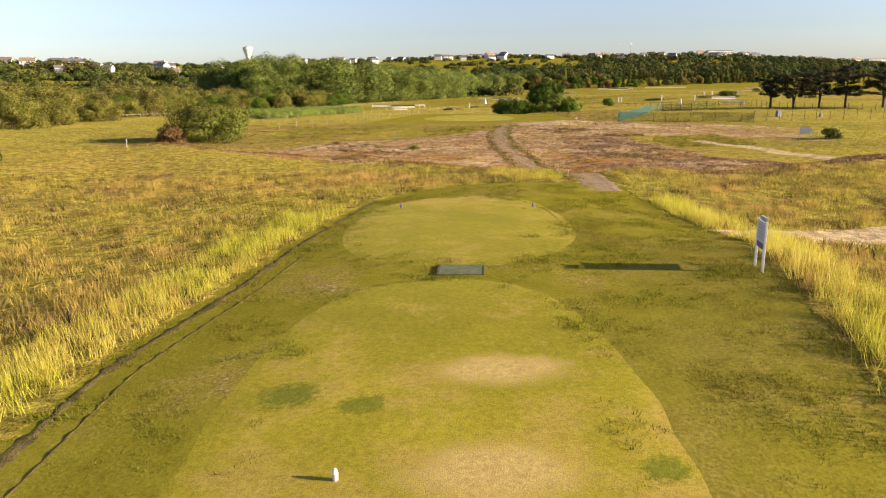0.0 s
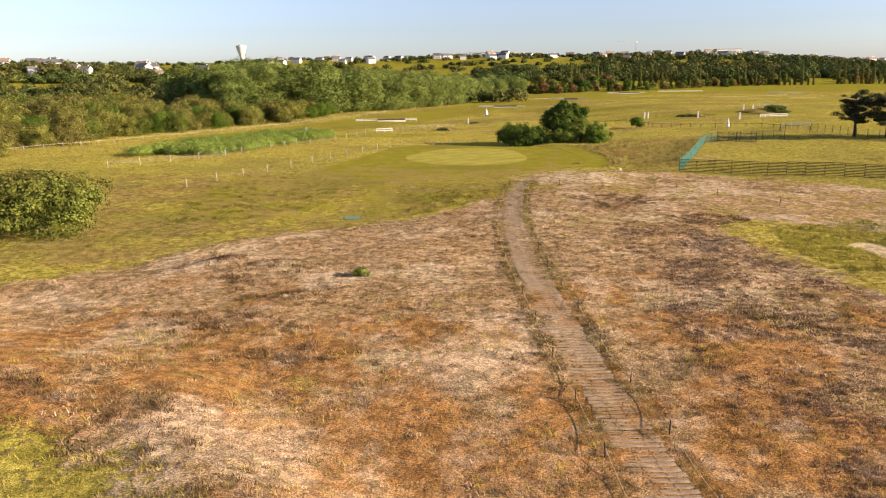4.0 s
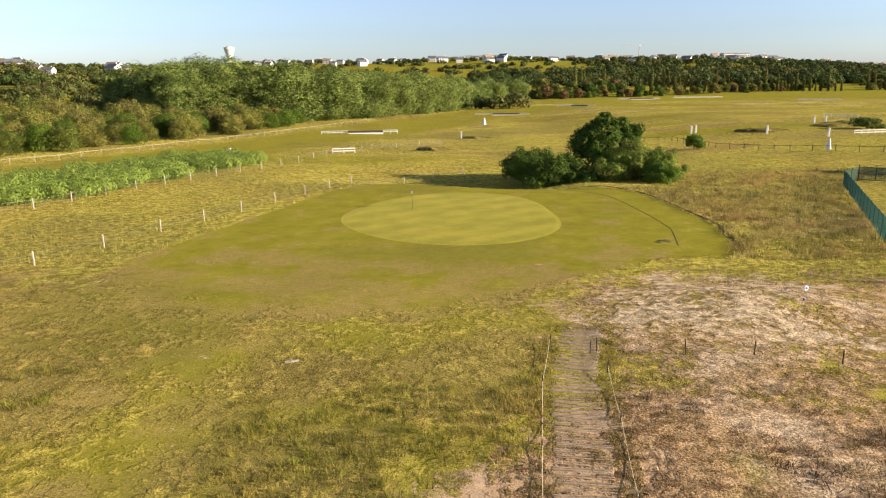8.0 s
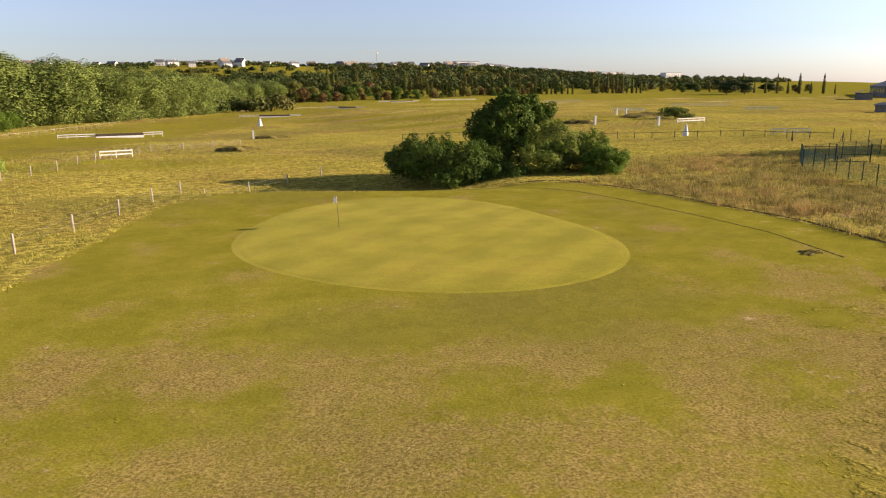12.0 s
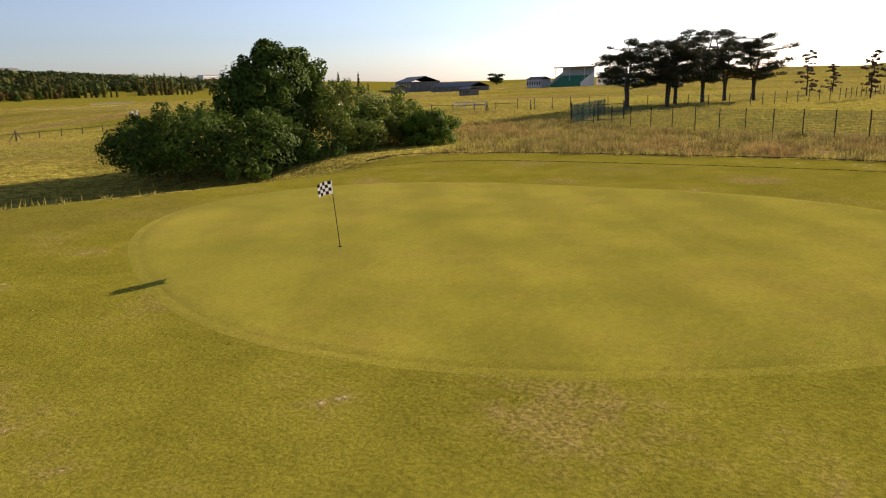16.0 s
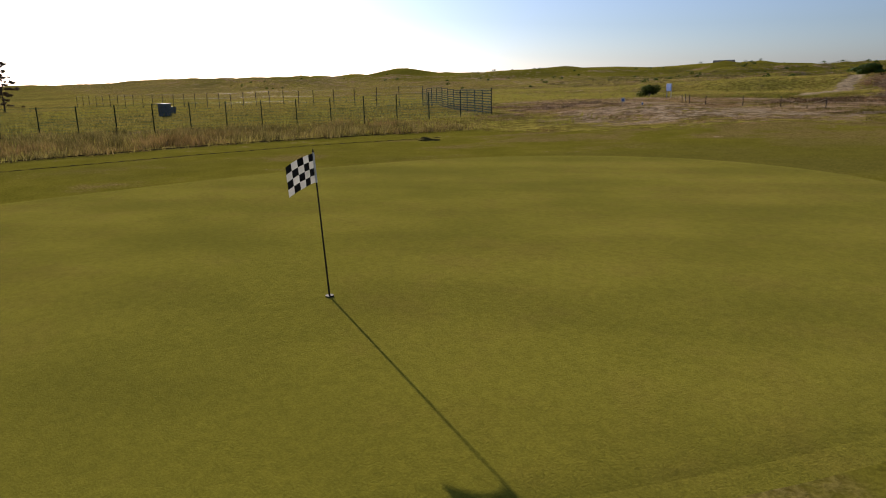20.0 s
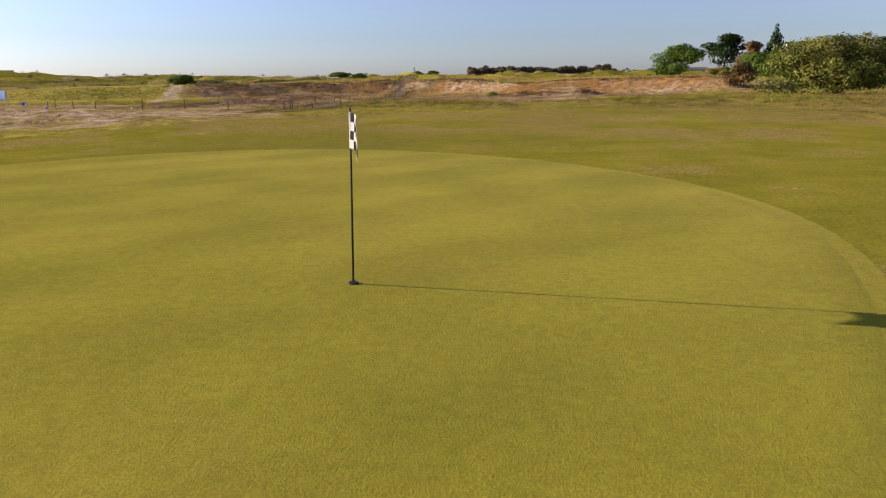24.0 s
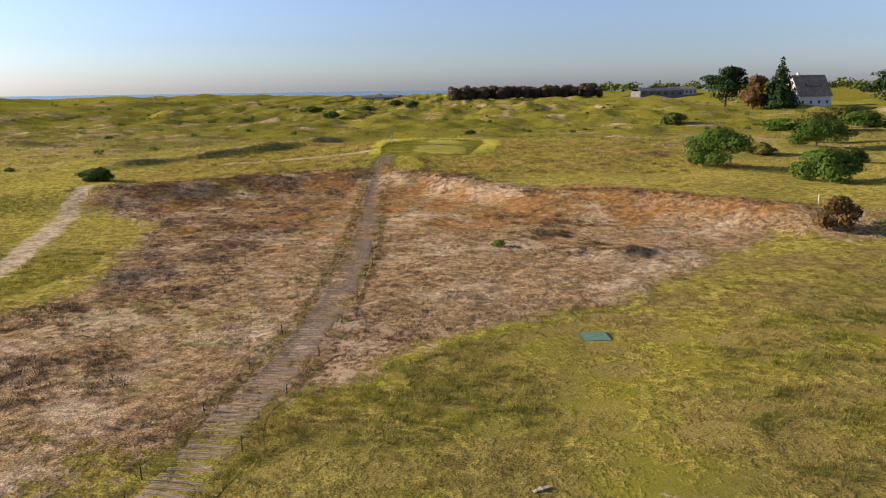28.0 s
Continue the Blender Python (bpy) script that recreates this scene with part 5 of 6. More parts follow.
def cloth(name, u0, u1, v0, v1, material, parent, label=""):
    """A patch of the hanging flag, curled by the wind; u runs out from the stick, v up."""
    n = 5
    V = []
    for j in range(n):
        for i in range(n):
            u, v = u0 + (u1 - u0) * i / (n - 1), v0 + (v1 - v0) * j / (n - 1)
            drop = 0.12 * u + 0.12 * u * u
            V.append((0.035 * math.sin(9 * u + 1.5 * v) - 0.10 * u * u - 0.26 * u, u * 0.92, v - drop + 0.02 * math.sin(7 * u)))
    Fc = [(j * n + i, j * n + i + 1, (j + 1) * n + i + 1, (j + 1) * n + i) for j in range(n - 1) for i in range(n - 1)]
    bm = bmesh.new()
    vs = [bm.verts.new(v) for v in V]
    for f in Fc:
        bm.faces.new([vs[k] for k in f])
    bmesh.ops.solidify(bm, geom=bm.faces[:], thickness=0.004)
    ob = part(name, bm, material, parent, label)
    return ob


m_flag_white, m_flag_black = plain("white_cloth", (0.80, 0.79, 0.76), (0.72, 0.71, 0.68), 6, 80, 0.9, 0.2, 0.002), plain("black_cloth", (0.012, 0.012, 0.014), (0.025, 0.025, 0.028), 6, 80, 0.9, 0.2, 0.002)
flag = thing("golf_flag", pose(2.47, 193.54, gz(2.47, 193.54) + 0.028, -4.0, -2.1, 0), "black flagstick with a black and white chequered flag", "flag")
part("flagstick", rod(rod(bmesh.new(), (0, 0, -0.1), (0, 0, 2.14), 0.015, 0.011, 8), (0, 0, 2.14), (0, 0, 2.17), 0.015, 0.005, 8), m_black, flag)
part("cup", rod(bmesh.new(), (0, 0, -0.08), (0, 0, 0.012), 0.06, 0.06, 16), m_cup, flag, "dark rim of the hole")
banner = part("flag_sleeve", rod(bmesh.new(), (0, 0, 1.70), (0, 0, 2.12), 0.016, 0.016, 8), m_flag_white, flag, "white cloth sleeve round the stick")
for i in range(5):
    for j in range(4):
        cloth("flag_check", 0.012 + 0.104 * i, 0.012 + 0.104 * (i + 1), 1.70 + 0.103 * j, 1.70 + 0.103 * (j + 1), m_flag_black if (i + j) % 2 else m_flag_white, banner)

# tee sign
tee_sign = thing("tee_sign", pose(10.4, 22.9, gz(10.4, 22.9), 0, 0, -98), "white-posted tee sign with a printed pale panel and purple foot strip", "sign")
for sx in (-0.42, 0.42):
    part("post", box(bmesh.new(), sx - 0.04, sx + 0.04, -0.04, 0.04, -0.15, 1.66, 0.008), m_white, tee_sign)
panel = part("panel", box(bmesh.new(), -0.37, 0.37, -0.022, 0.022, 0.72, 1.62, 0.006), m_print, tee_sign, "pale printed course panel")
part("strip", box(bmesh.new(), -0.365, 0.365, -0.027, 0.027, 0.73, 0.92, 0.003), m_purple, panel, "purple strip along the foot")
for k in range(5):
    for sy in (-1, 1):
        part("text_bar", box(bmesh.new(), -0.30, 0.30 - 0.09 * (k % 3), sy * 0.0245 - 0.002, sy * 0.0245 + 0.002, 1.46 - 0.1 * k, 1.49 - 0.1 * k), m_grey, panel)
part("cap_box", box(bmesh.new(), -0.12, 0.42, -0.05, 0.05, 1.665, 1.80, 0.01), m_grey, tee_sign, "small grey box on top")

for (x, y, turn, a, b, mt, lab) in ((0.55, 24.05, -4, 1.5, 1.25, m_mat, "worn grey-green practice mat set in the turf"), (-7.97, 128.6, 3, 1.7, 1.5, m_mat_green, "green artificial turf tee mat set in the grass")):
    t = thing("tee_mat", pose(x, y, gz(x, y) + 0.03, 0, 0, turn), lab, "mat")
    part("turf_pad", box(bmesh.new(), -a / 2, a / 2, -b / 2, b / 2, -0.08, 0.02, 0.01), mt, t)
    for s in (-1, 1):
        part("edge_bar", box(bmesh.new(), s * a / 2 - 0.03 + s * 0.04, s * a / 2 + 0.03 + s * 0.04, -b / 2, b / 2, -0.08, 0.028, 0.008), m_dark_wood, t)


def marker(x, y, top, foot, label):
    t = thing("tee_marker", pose(x, y, gz(x, y) + 0.03), label, "marker", "tee markers")
    part("body", rod(rod(bmesh.new(), (0, 0, -0.05), (0, 0, 0.12), 0.05, 0.06, 12), (0, 0, 0.12), (0, 0, 0.16), 0.06, 0.03, 12), foot, t)
    part("cap", rod(bmesh.new(), (0, 0, 0.162), (0, 0, 0.21), 0.05, 0.02, 12), top, t)


marker(-2.35, 38.6, m_red, m_blue, "small red and blue tee marker on the front tee")
marker(4.75, 37.7, m_red, m_blue, "small red and blue tee marker on the front tee")
marker(-2.0, 11.4, m_white, m_white, "small white tee marker on the back tee")
marker(27.9, 154.6, m_white, m_blue, "small blue and white marker on bare sand")

# white club sign by the lower tee
t = thing("direction_sign", pose(56.6, 112.9, gz(56.6, 112.9), 0, 0, 150), "white board on two posts with a blue back", "sign")
for sx in (-0.7, 0.7):
    part("post", box(bmesh.new(), sx - 0.04, sx + 0.04, -0.04, 0.04, -0.15, 1.9, 0.008), m_white, t)
part("board", box(bmesh.new(), -0.8, 0.8, 0.042, 0.07, 0.85, 1.88, 0.006), m_white, t, "white face")
part("back", box(bmesh.new(), -0.8, 0.8, -0.07, -0.042, 0.85, 1.88, 0.006), m_blue, t, "blue face")

# ---- matted path through the heather ----
m_strip = plain("ribbed_path_mat", (0.25, 0.175, 0.11), (0.46, 0.345, 0.225), 0.8, 9, 0.95, 0.9, 0.03)
path = thing("path", Matrix(), "long path of ribbed brown matting laid through the heather", "path", kind="structure")
me_strip = bpy.data.meshes.new("mat_strip")
bm = bmesh.new()
box(bm, -1.12, 1.12, -0.15, 0.15, -0.05, 0.0, 0.02)
for k in range(2):
    for u in (-1.05, -0.33, 0.39):
        box(bm, u, u + 0.64, -0.11 + 0.14 * k, -0.04 + 0.14 * k, -0.004, 0.018)
bm.to_mesh(me_strip)
bm.free()
me_strip.materials.append(m_strip)
yy = 43.0
while yy < 151.8:
    x = float(path_x(yy))
    dx = float(path_x(yy + 0.5) - path_x(yy - 0.5))
    dz = gz(x, yy + 0.5) - gz(x, yy - 0.5)
    ob = new("mat_strip", me_strip)
    ob.parent = path
    ob.matrix_world = pose(x + random.uniform(-0.1, 0.1), yy, gz(x, yy) + random.uniform(-0.015, 0.02), math.degrees(math.atan(dz)), random.uniform(-0.6, 0.6), -math.degrees(math.atan(dx)) + random.uniform(-1.6, 1.6))
    yy += 0.40 if yy < 140 else 0.44


def stake(x, y, h, material, label, r=0.035, lean=4):
    t = thing("stake", pose(x, y, gz(x, y), random.uniform(-lean, lean), random.uniform(-lean, lean), random.uniform(0, 90)), label, "post", "path stakes")
    part("shaft", rod(rod(bmesh.new(), (0, 0, -0.2), (0, 0, h - 0.06), r, r * 0.95, 6), (0, 0, h - 0.06), (0, 0, h), r * 0.95, r * 0.4, 6), material, t)
    part("tip", rod(bmesh.new(), (0, 0, h - 0.003), (0, 0, h + 0.05), r * 0.62, r * 0.3, 6), m_white if material is m_wood else m_dark_wood, t)
    return Vector((x, y, gz(x, y) + h * 0.85))


def line_between(name, a, b, sag, r, material, parent):
    bm = bmesh.new()
    n = 6
    for k in range(n):
        p, q2 = (Vector(a).lerp(Vector(b), u) - Vector((0, 0, sag * 4 * u * (1 - u))) for u in (k / n, (k + 1) / n))
        rod(bm, p, q2, r, r, 4)
    return part(name, bm, material, parent)


for side in (-1, 1):
    tips = []
    for yy in np.arange(49 + side, 150, 5.6):
        tips.append(stake(float(path_x(yy)) + side * (1.6 + 0.08 * math.sin(yy)), float(yy), 0.55 + 0.12 * math.sin(3 * yy), m_wood if yy < 75 else m_dark_wood, "short wooden stake beside the matted path"))
    rope = thing("rope_line", Matrix(), "thin cord strung low between stakes along the path", "rope", "path ropes")
    for a, b in zip(tips, tips[1:]):
        line_between("cord", a - Vector((0, 0, 0.18)), b - Vector((0, 0, 0.18)), 0.16, 0.012, m_rope, rope)
tips = [stake(x, y, 0.75, m_dark_wood, "short dark stake along the edge of the heather") for x, y in ((13.4, 147.6), (13.8, 147.9), (18.2, 147.2), (21.6, 146.9), (25.4, 145.6), (30.2, 143.4), (32.6, 142.2), (36.4, 138), (41, 131))]
rope = thing("rope_line", Matrix(), "slack cord strung between dark stakes by bare sand", "rope", "path ropes")
for k in (2, 5, 6):
    line_between("cord", tips[k], tips[k + 1], 0.35, 0.014, m_rope, rope)


# ---- fences ----
def fence(name, label, pts, gap, h, post_r, post_mat, wires, wire_mat, rails=0, rail_h=(), rail_mat=None, square=False, lean=2, group=""):
    """Posts along a line with wires or rails between them; every post is a part."""
    t = thing(name, Matrix(), label, "fence", group)
    pts = [Vector((x, y, 0)) for x, y in pts]
    bm = box(bmesh.new(), -post_r, post_r, -post_r, post_r, -0.3, h, post_r * 0.25) if square else rod(rod(bmesh.new(), (0, 0, -0.3), (0, 0, h - 0.03), post_r, post_r, 7), (0, 0, h - 0.03), (0, 0, h), post_r, post_r * 0.5, 7)
    me = bpy.data.meshes.new("post")
    bm.to_mesh(me)
    bm.free()
    me.materials.append(post_mat)
    places = []
    for a, b in zip(pts, pts[1:]):
        n = max(1, round((b - a).length / gap))
        for k in range(n + (b is pts[-1])):
            p = a.lerp(b, k / n)
            places.append(Vector((p.x, p.y, gz(p.x, p.y))))
    for p in places:
        ob = new("post", me)
        ob.parent = t
        ob.matrix_world = pose(*p, random.uniform(-lean, lean), random.uniform(-lean, lean), random.uniform(0, 20))
    for z, r in wires:
        for a, b in zip(places, places[1:]):
            part("wire", rod(bmesh.new(), a + Vector((0, 0, z)), b + Vector((0, 0, z)), r, r, 3), wire_mat, t)
    for z, hh in rail_h:
        for a, b in zip(places, places[1:]):
            d = b - a
            m = Matrix.Translation((a + b) / 2 + Vector((0, 0, z))) @ d.to_track_quat("X", "Z").to_matrix().to_4x4()
            part("rail", box(bmesh.new(), -d.length / 2, d.length / 2, -0.025, 0.025, -hh / 2, hh / 2), rail_mat, t).matrix_world = m
    return places


fence("wire_fence", "short weathered posts with wire beside the apron", [(-34, 150), (-27, 168.5), (-22, 182), (-17, 193), (-12, 205), (-5, 222), (9.6, 235)], 6.2, 1.2, 0.08, m_wood, ((0.5, 0.006), (0.95, 0.006)), m_steel)
fence("wire_fence", "pale posts with wire in front of the reeds", [(-58, 178), (-42, 195.5), (-36.4, 211), (-33, 223), (-22, 252.5), (-11, 288), (6, 300)], 6.0, 1.3, 0.085, m_wood, ((0.4, 0.007), (0.75, 0.007), (1.1, 0.007)), m_steel)
fence("rail_fence", "pale post and rail fence along the wood", [(-95, 200), (-78, 252), (-66, 284), (-56, 331), (-50.6, 370), (-38, 415), (-26, 451)], 5.5, 1.3, 0.06, m_wood, (), m_steel, rail_h=((1.1, 0.06),), rail_mat=m_wood, square=True)
fence("rail_fence", "dark post and rail fence beyond the green", [(40, 296), (64, 294), (66, 270), (76, 257), (90, 249), (97, 236)], 3.6, 1.3, 0.055, m_dark_wood, (), m_steel, rail_h=((1.05, 0.08),), rail_mat=m_dark_wood, square=True)
fence("wire_fence", "dark posts with wire crossing the flat", [(97, 236), (98, 217), (104, 200), (128, 190), (160, 184)], 3.2, 1.9, 0.06, m_dark_wood, ((0.6, 0.008), (1.2, 0.008), (1.8, 0.008)), m_steel)
fence("wire_fence", "thin grey posts with wire round the paddock", [(64, 149.3), (80, 155.5), (103, 160), (130, 166), (160, 170)], 3.6, 2.3, 0.045, m_dark_wood, ((0.8, 0.006), (1.5, 0.006), (2.2, 0.006)), m_steel)


def panel_fence(label, pts, h, group, slats=False):
    """Welded wire panels between tall posts: each panel and each post a part."""
    t = thing("mesh_fence", Matrix(), label, "fence", group)
    width = 2.6
    bm = bmesh.new()
    for k in range(0 if slats else 52):
        rod(bm, (k * 0.05, 0, 0.05), (k * 0.05, 0, h - 0.06), 0.005, 0.005, 3)
    if slats:
        box(bm, 0, width, -0.012, 0.012, 0, 0.085)
    for k in range(0 if slats else 11):
        rod(bm, (0, 0.012, 0.06 + k * (h - 0.14) / 10), (width, 0.012, 0.06 + k * (h - 0.14) / 10), 0.009, 0.009, 3)
    me_p = bpy.data.meshes.new("rail" if slats else "wire_panel")
    bm.to_mesh(me_p)
    bm.free()
    me_p.materials.append(m_dark_steel if slats else m_green_steel)
    me_q = bpy.data.meshes.new("post")
    bm = box(bmesh.new(), -0.035, 0.035, -0.035, 0.035, -0.3, h, 0.008)
    bm.to_mesh(me_q)
    bm.free()
    me_q.materials.append(m_dark_steel)
    for (ax, ay), (bx, by) in zip(pts, pts[1:]):
        d = math.hypot(bx - ax, by - ay)
        n = round(d / width)
        a = math.degrees(math.atan2(by - ay, bx - ax))
        for k in range(n + 1):
            x, y = ax + (bx - ax) * k / n, ay + (by - ay) * k / n
            ob = new("post", me_q)
            ob.parent, ob.matrix_world = t, pose(x, y, gz(x, y), 0, 0, a)
            for j in range((9 if slats else 1) if k < n else 0):
                ob = new("rail" if slats else "wire_panel", me_p)
                ob.parent, ob.matrix_world = t, pose(x, y, gz(x, y) + (0.1 + 0.22 * j if slats else 0), 0, 0, a) @ Matrix.Diagonal((d / n / width, 1, 1, 1))


m_dark_steel = plain("dark_green_post", (0.012, 0.026, 0.02), (0.025, 0.042, 0.033), 4, 40, 0.85, 0.05, 0.001, 0.0, 0.05)
panel_fence("green welded wire fence on tall dark posts along the paddock", [(38.7, 160), (59.5, 207.5)], 2.15, "paddock fence")
panel_fence("dark fence of level wires on tall posts at the paddock's end", [(38.7, 160), (64, 149.3)], 1.95, "paddock fence", True)
panel_fence("green welded wire fence on tall dark posts behind the paddock", [(59.5, 207.5), (64, 212), (80, 214)], 2.15, "paddock fence")

gate = thing("metal_gate", pose(64, 212, gz(64, 212), 0, 0, -28), "dark metal double gate standing closed in the fence", "gate")
for k, sx in enumerate((0, 4.0, 8.0)):
    part("post", box(bmesh.new(), sx - 0.07, sx + 0.07, -0.07, 0.07, -0.2, 2.3, 0.01), m_black, gate)
for k in range(2):
    leaf = part("gate_leaf", box(box(boxed(0.1 + 4 * k, 3.9 + 4 * k, -0.03, 0.03, 0.15, 0.22), 0.1 + 4 * k, 3.9 + 4 * k, -0.03, 0.03, 1.9, 1.97), 0.1 + 4 * k, 3.9 + 4 * k, -0.03, 0.03, 1.0, 1.06), m_black, gate)
    for i in range(19):
        part("bar", rod(bmesh.new(), (0.2 + 0.2 * i + 4 * k, 0, 0.2), (0.2 + 0.2 * i + 4 * k, 0, 1.95), 0.012, 0.012, 4), m_black, leaf)

for x, y, a in ((95, 232.5, 20), (42, 293, 0), (90, 238, 50)):
    t = thing("straining_post", pose(x, y, gz(x, y), 0, 0, a), "braced wooden straining post in the fence line", "post", "straining posts")
    part("post", rod(bmesh.new(), (0, 0, -0.2), (0, 0, 1.7), 0.09, 0.08, 7), m_dark_wood, t)
    for s in (-1, 1):
        part("brace", rod(bmesh.new(), (s * 1.1, 0, 0), (s * 0.05, 0, 1.35), 0.05, 0.05, 6), m_dark_wood, t)

for x, y, s, lab in ((80.5, 174.3, 0.8, "grey steel utility cabinet in the paddock"), (89, 171, 0.45, "small dark metal box on a post in the paddock")):
    t = thing("utility_cabinet", pose(x, y, gz(x, y), 0, 0, 30) @ Matrix.Scale(s, 4), lab, "cabinet")
    part("plinth", box(bmesh.new(), -0.85, 0.85, -0.5, 0.5, -0.1, 0.18, 0.02), m_cabinet, t)
    part("body", box(bmesh.new(), -0.8, 0.8, -0.45, 0.45, 0.18, 1.72, 0.02), m_cabinet, t)
    part("roof", box(bmesh.new(), -0.88, 0.88, -0.53, 0.53, 1.722, 1.82, 0.03), m_cabinet, t)
    for k in range(2):
        d = part("door", box(bmesh.new(), -0.76 + 0.77 * k, -0.01 + 0.77 * k, -0.475, -0.452, 0.24, 1.66, 0.006), m_cabinet, t)
        part("handle", box(bmesh.new(), -0.1 + 0.2 * k, -0.06 + 0.2 * k, -0.50, -0.476, 0.85, 1.05, 0.004), m_black, d)

# ---- race course ----
def hurdle(x, y, turn, width, label, brush=True, deep=1.6):
    t = thing("steeplechase_fence" if brush else "white_rail", pose(x, y, gz(x, y), 0, 0, turn), label, "fence", "race course fences")
    if brush:
        part("brush", box(bmesh.new(), -width / 2, width / 2, -deep / 2, deep / 2, -0.2, 1.05, 0.12), m_brush, t, "dark packed birch brush")
        part("guard_board", box(bmesh.new(), -width / 2, width / 2, -deep / 2 - 0.3, -deep / 2 - 0.2, -0.2, 0.45, 0.03), m_white, t, "white guard board")
    ends = (-1, 1) if brush else (0,)
    for s in ends:
        a, b = ((s * width / 2, s * (width / 2 + (9 if s < 0 else 5))) if brush else (-width / 2, width / 2))
        n = max(2, round(abs(b - a) / 2.2))
        for k in range(n + 1):
            xx = a + (b - a) * k / n
            part("post", box(bmesh.new(), xx - 0.06, xx + 0.06, -0.06, 0.06, -0.5, 1.2, 0.012), m_white, t)
        for z in (0.55, 1.1):
            part("rail", box(bmesh.new(), min(a, b), max(a, b), -0.09, -0.062, z - 0.1, z + 0.1, 0.01), m_white, t)


hurdle(-20, 361, 8, 12, "birch steeplechase fence with white wing rails")
hurdle(40, 492, -6, 14, "birch steeplechase fence with white wing rails")
hurdle(93, 568, -20, 10, "birch steeplechase fence with white wing rails")
hurdle(162, 678, 0, 18, "birch steeplechase fence with white wing rails")
hurdle(-16, 274, 18, 5, "low white rail on posts", False)
hurdle(141.5, 358, -50, 11, "white rail on posts on the race course", False)
hurdle(111, 288.5, 12, 10, "white rail on posts on the race course", False)
hurdle(98, 246, -20, 7, "white rail on posts on the race course", False)
hurdle(190, 347, -20, 12, "white rail on posts on the race course", False)
hurdle(225, 420, -30, 26, "white rail on posts on the race course", False)
hurdle(210, 690, 5, 40, "white rail on posts on the race course", False)
hurdle(280, 640, -10, 30, "white rail on posts on the race course", False)


def cone(x, y, h, r, label):
    t = thing("course_marker", pose(x, y, gz(x, y)), label, "marker", "course markers")
    part("body", rod(rod(bmesh.new(), (0, 0, -0.1), (0, 0, h * 0.8), r, r * 0.45, 8), (0, 0, h * 0.8), (0, 0, h), r * 0.45, r * 0.25, 8), m_white, t)
    part("cap", rod(bmesh.new(), (0, 0, h + 0.002), (0, 0, h + 0.25), r * 0.3, r * 0.22, 8), m_white, t)


cone(24.1, 416.9, 2.6, 1.0, "white tapered marker on the race course")
cone(84, 257.5, 2.0, 0.62, "white tapered marker beside the race course fence")
for x, y in ((75.4, 313.2), (76.8, 313.6), (88.7, 296), (98, 284), (118, 330), (122, 331), (-38, 262), (12, 330)):
    t = thing("course_post", pose(x, y, gz(x, y)), "stout white post on the race course", "post", "course posts")
    part("shaft", box(bmesh.new(), -0.22, 0.22, -0.22, 0.22, -0.2, 2.0, 0.04), m_white, t)
    part("cap", box(bmesh.new(), -0.26, 0.26, -0.26, 0.26, 2.002, 2.15, 0.04), m_white, t)
m_mound = plain("mound_turf", (0.10, 0.09, 0.03), (0.20, 0.16, 0.05), 1, 9, 1.0, 0.9, 0.1, 0.0, 0.0)
for x, y, r, h in ((3.6, 282, 3.4, 0.9), (25.8, 175.5, 0.9, 0.22), (92, 306, 6, 1.0), (16, 330, 4, 0.8), (120, 318, 8, 1.2)):
    n = 14
    bm = bmesh.new()
    bmesh.ops.create_icosphere(bm, subdivisions=3, radius=1.0)
    for v in bm.verts:
        k = 1 + 0.22 * math.sin(5 * v.co.x + 3 * v.co.y + x) + 0.15 * math.sin(9 * v.co.y - 4 * v.co.x)
        v.co = Vector((v.co.x * r * k, v.co.y * r * 0.6 * k, v.co.z * h * k))
    t = tagged(part("mound", bm, m_mound), "low dark grassy mound", "mound", "mounds")
    t.location = (x, y, gz(x, y) - 0.1)


# small things left on the turf
board = thing("board", pose(-1.9, 146.7, gz(-1.9, 146.7) + 0.03, 3, 2, 25), "weathered pale board lying in the grass", "board")
part("plank", boxed(-0.35, 0.35, -0.09, 0.09, -0.02, 0.03, 0.008), m_wood, board)
part("batten", boxed(-0.05, 0.05, -0.13, 0.13, 0.031, 0.055, 0.006), m_wood, board)
disc = thing("distance_marker", pose(28.7, 155.9, gz(28.7, 155.9), 0, 8, 200), "small round blue and white marker on a peg", "marker")
part("peg", rod(bmesh.new(), (0, 0, -0.1), (0, 0, 0.3), 0.02, 0.02, 6), m_wood, disc)
part("disc", rod(bmesh.new(), (0, -0.03, 0.42), (0, 0.03, 0.42), 0.17, 0.17, 18), m_white, disc, "white disc")
part("hub", rod(bmesh.new(), (0, -0.04, 0.42), (0, 0.04, 0.42), 0.09, 0.09, 14), m_blue, disc, "blue middle")
stake(-40.9, 92.9, 1.1, m_white, "thin white stake in the long grass beside a rust-brown bush")


# ---- buildings ----
m_render = plain("white_render", (0.74, 0.72, 0.67), (0.64, 0.62, 0.57), 0.5, 6, 0.9, 0.1, 0.02)
m_slate = plain("slate_roof", (0.10, 0.105, 0.115), (0.16, 0.16, 0.17), 0.6, 8, 0.7, 0.3, 0.03)
m_tile = plain("brown_tile_roof", (0.22, 0.16, 0.12), (0.31, 0.24, 0.18), 0.6, 8, 0.85, 0.3, 0.03)
m_pane = plain("window_glass", (0.03, 0.035, 0.04), (0.05, 0.055, 0.06), 2, 9, 0.12, 0.02, 0.001, 0.0, 0.6)
m_concrete = plain("concrete", (0.42, 0.41, 0.39), (0.52, 0.50, 0.47), 0.4, 6, 0.9, 0.2, 0.02)
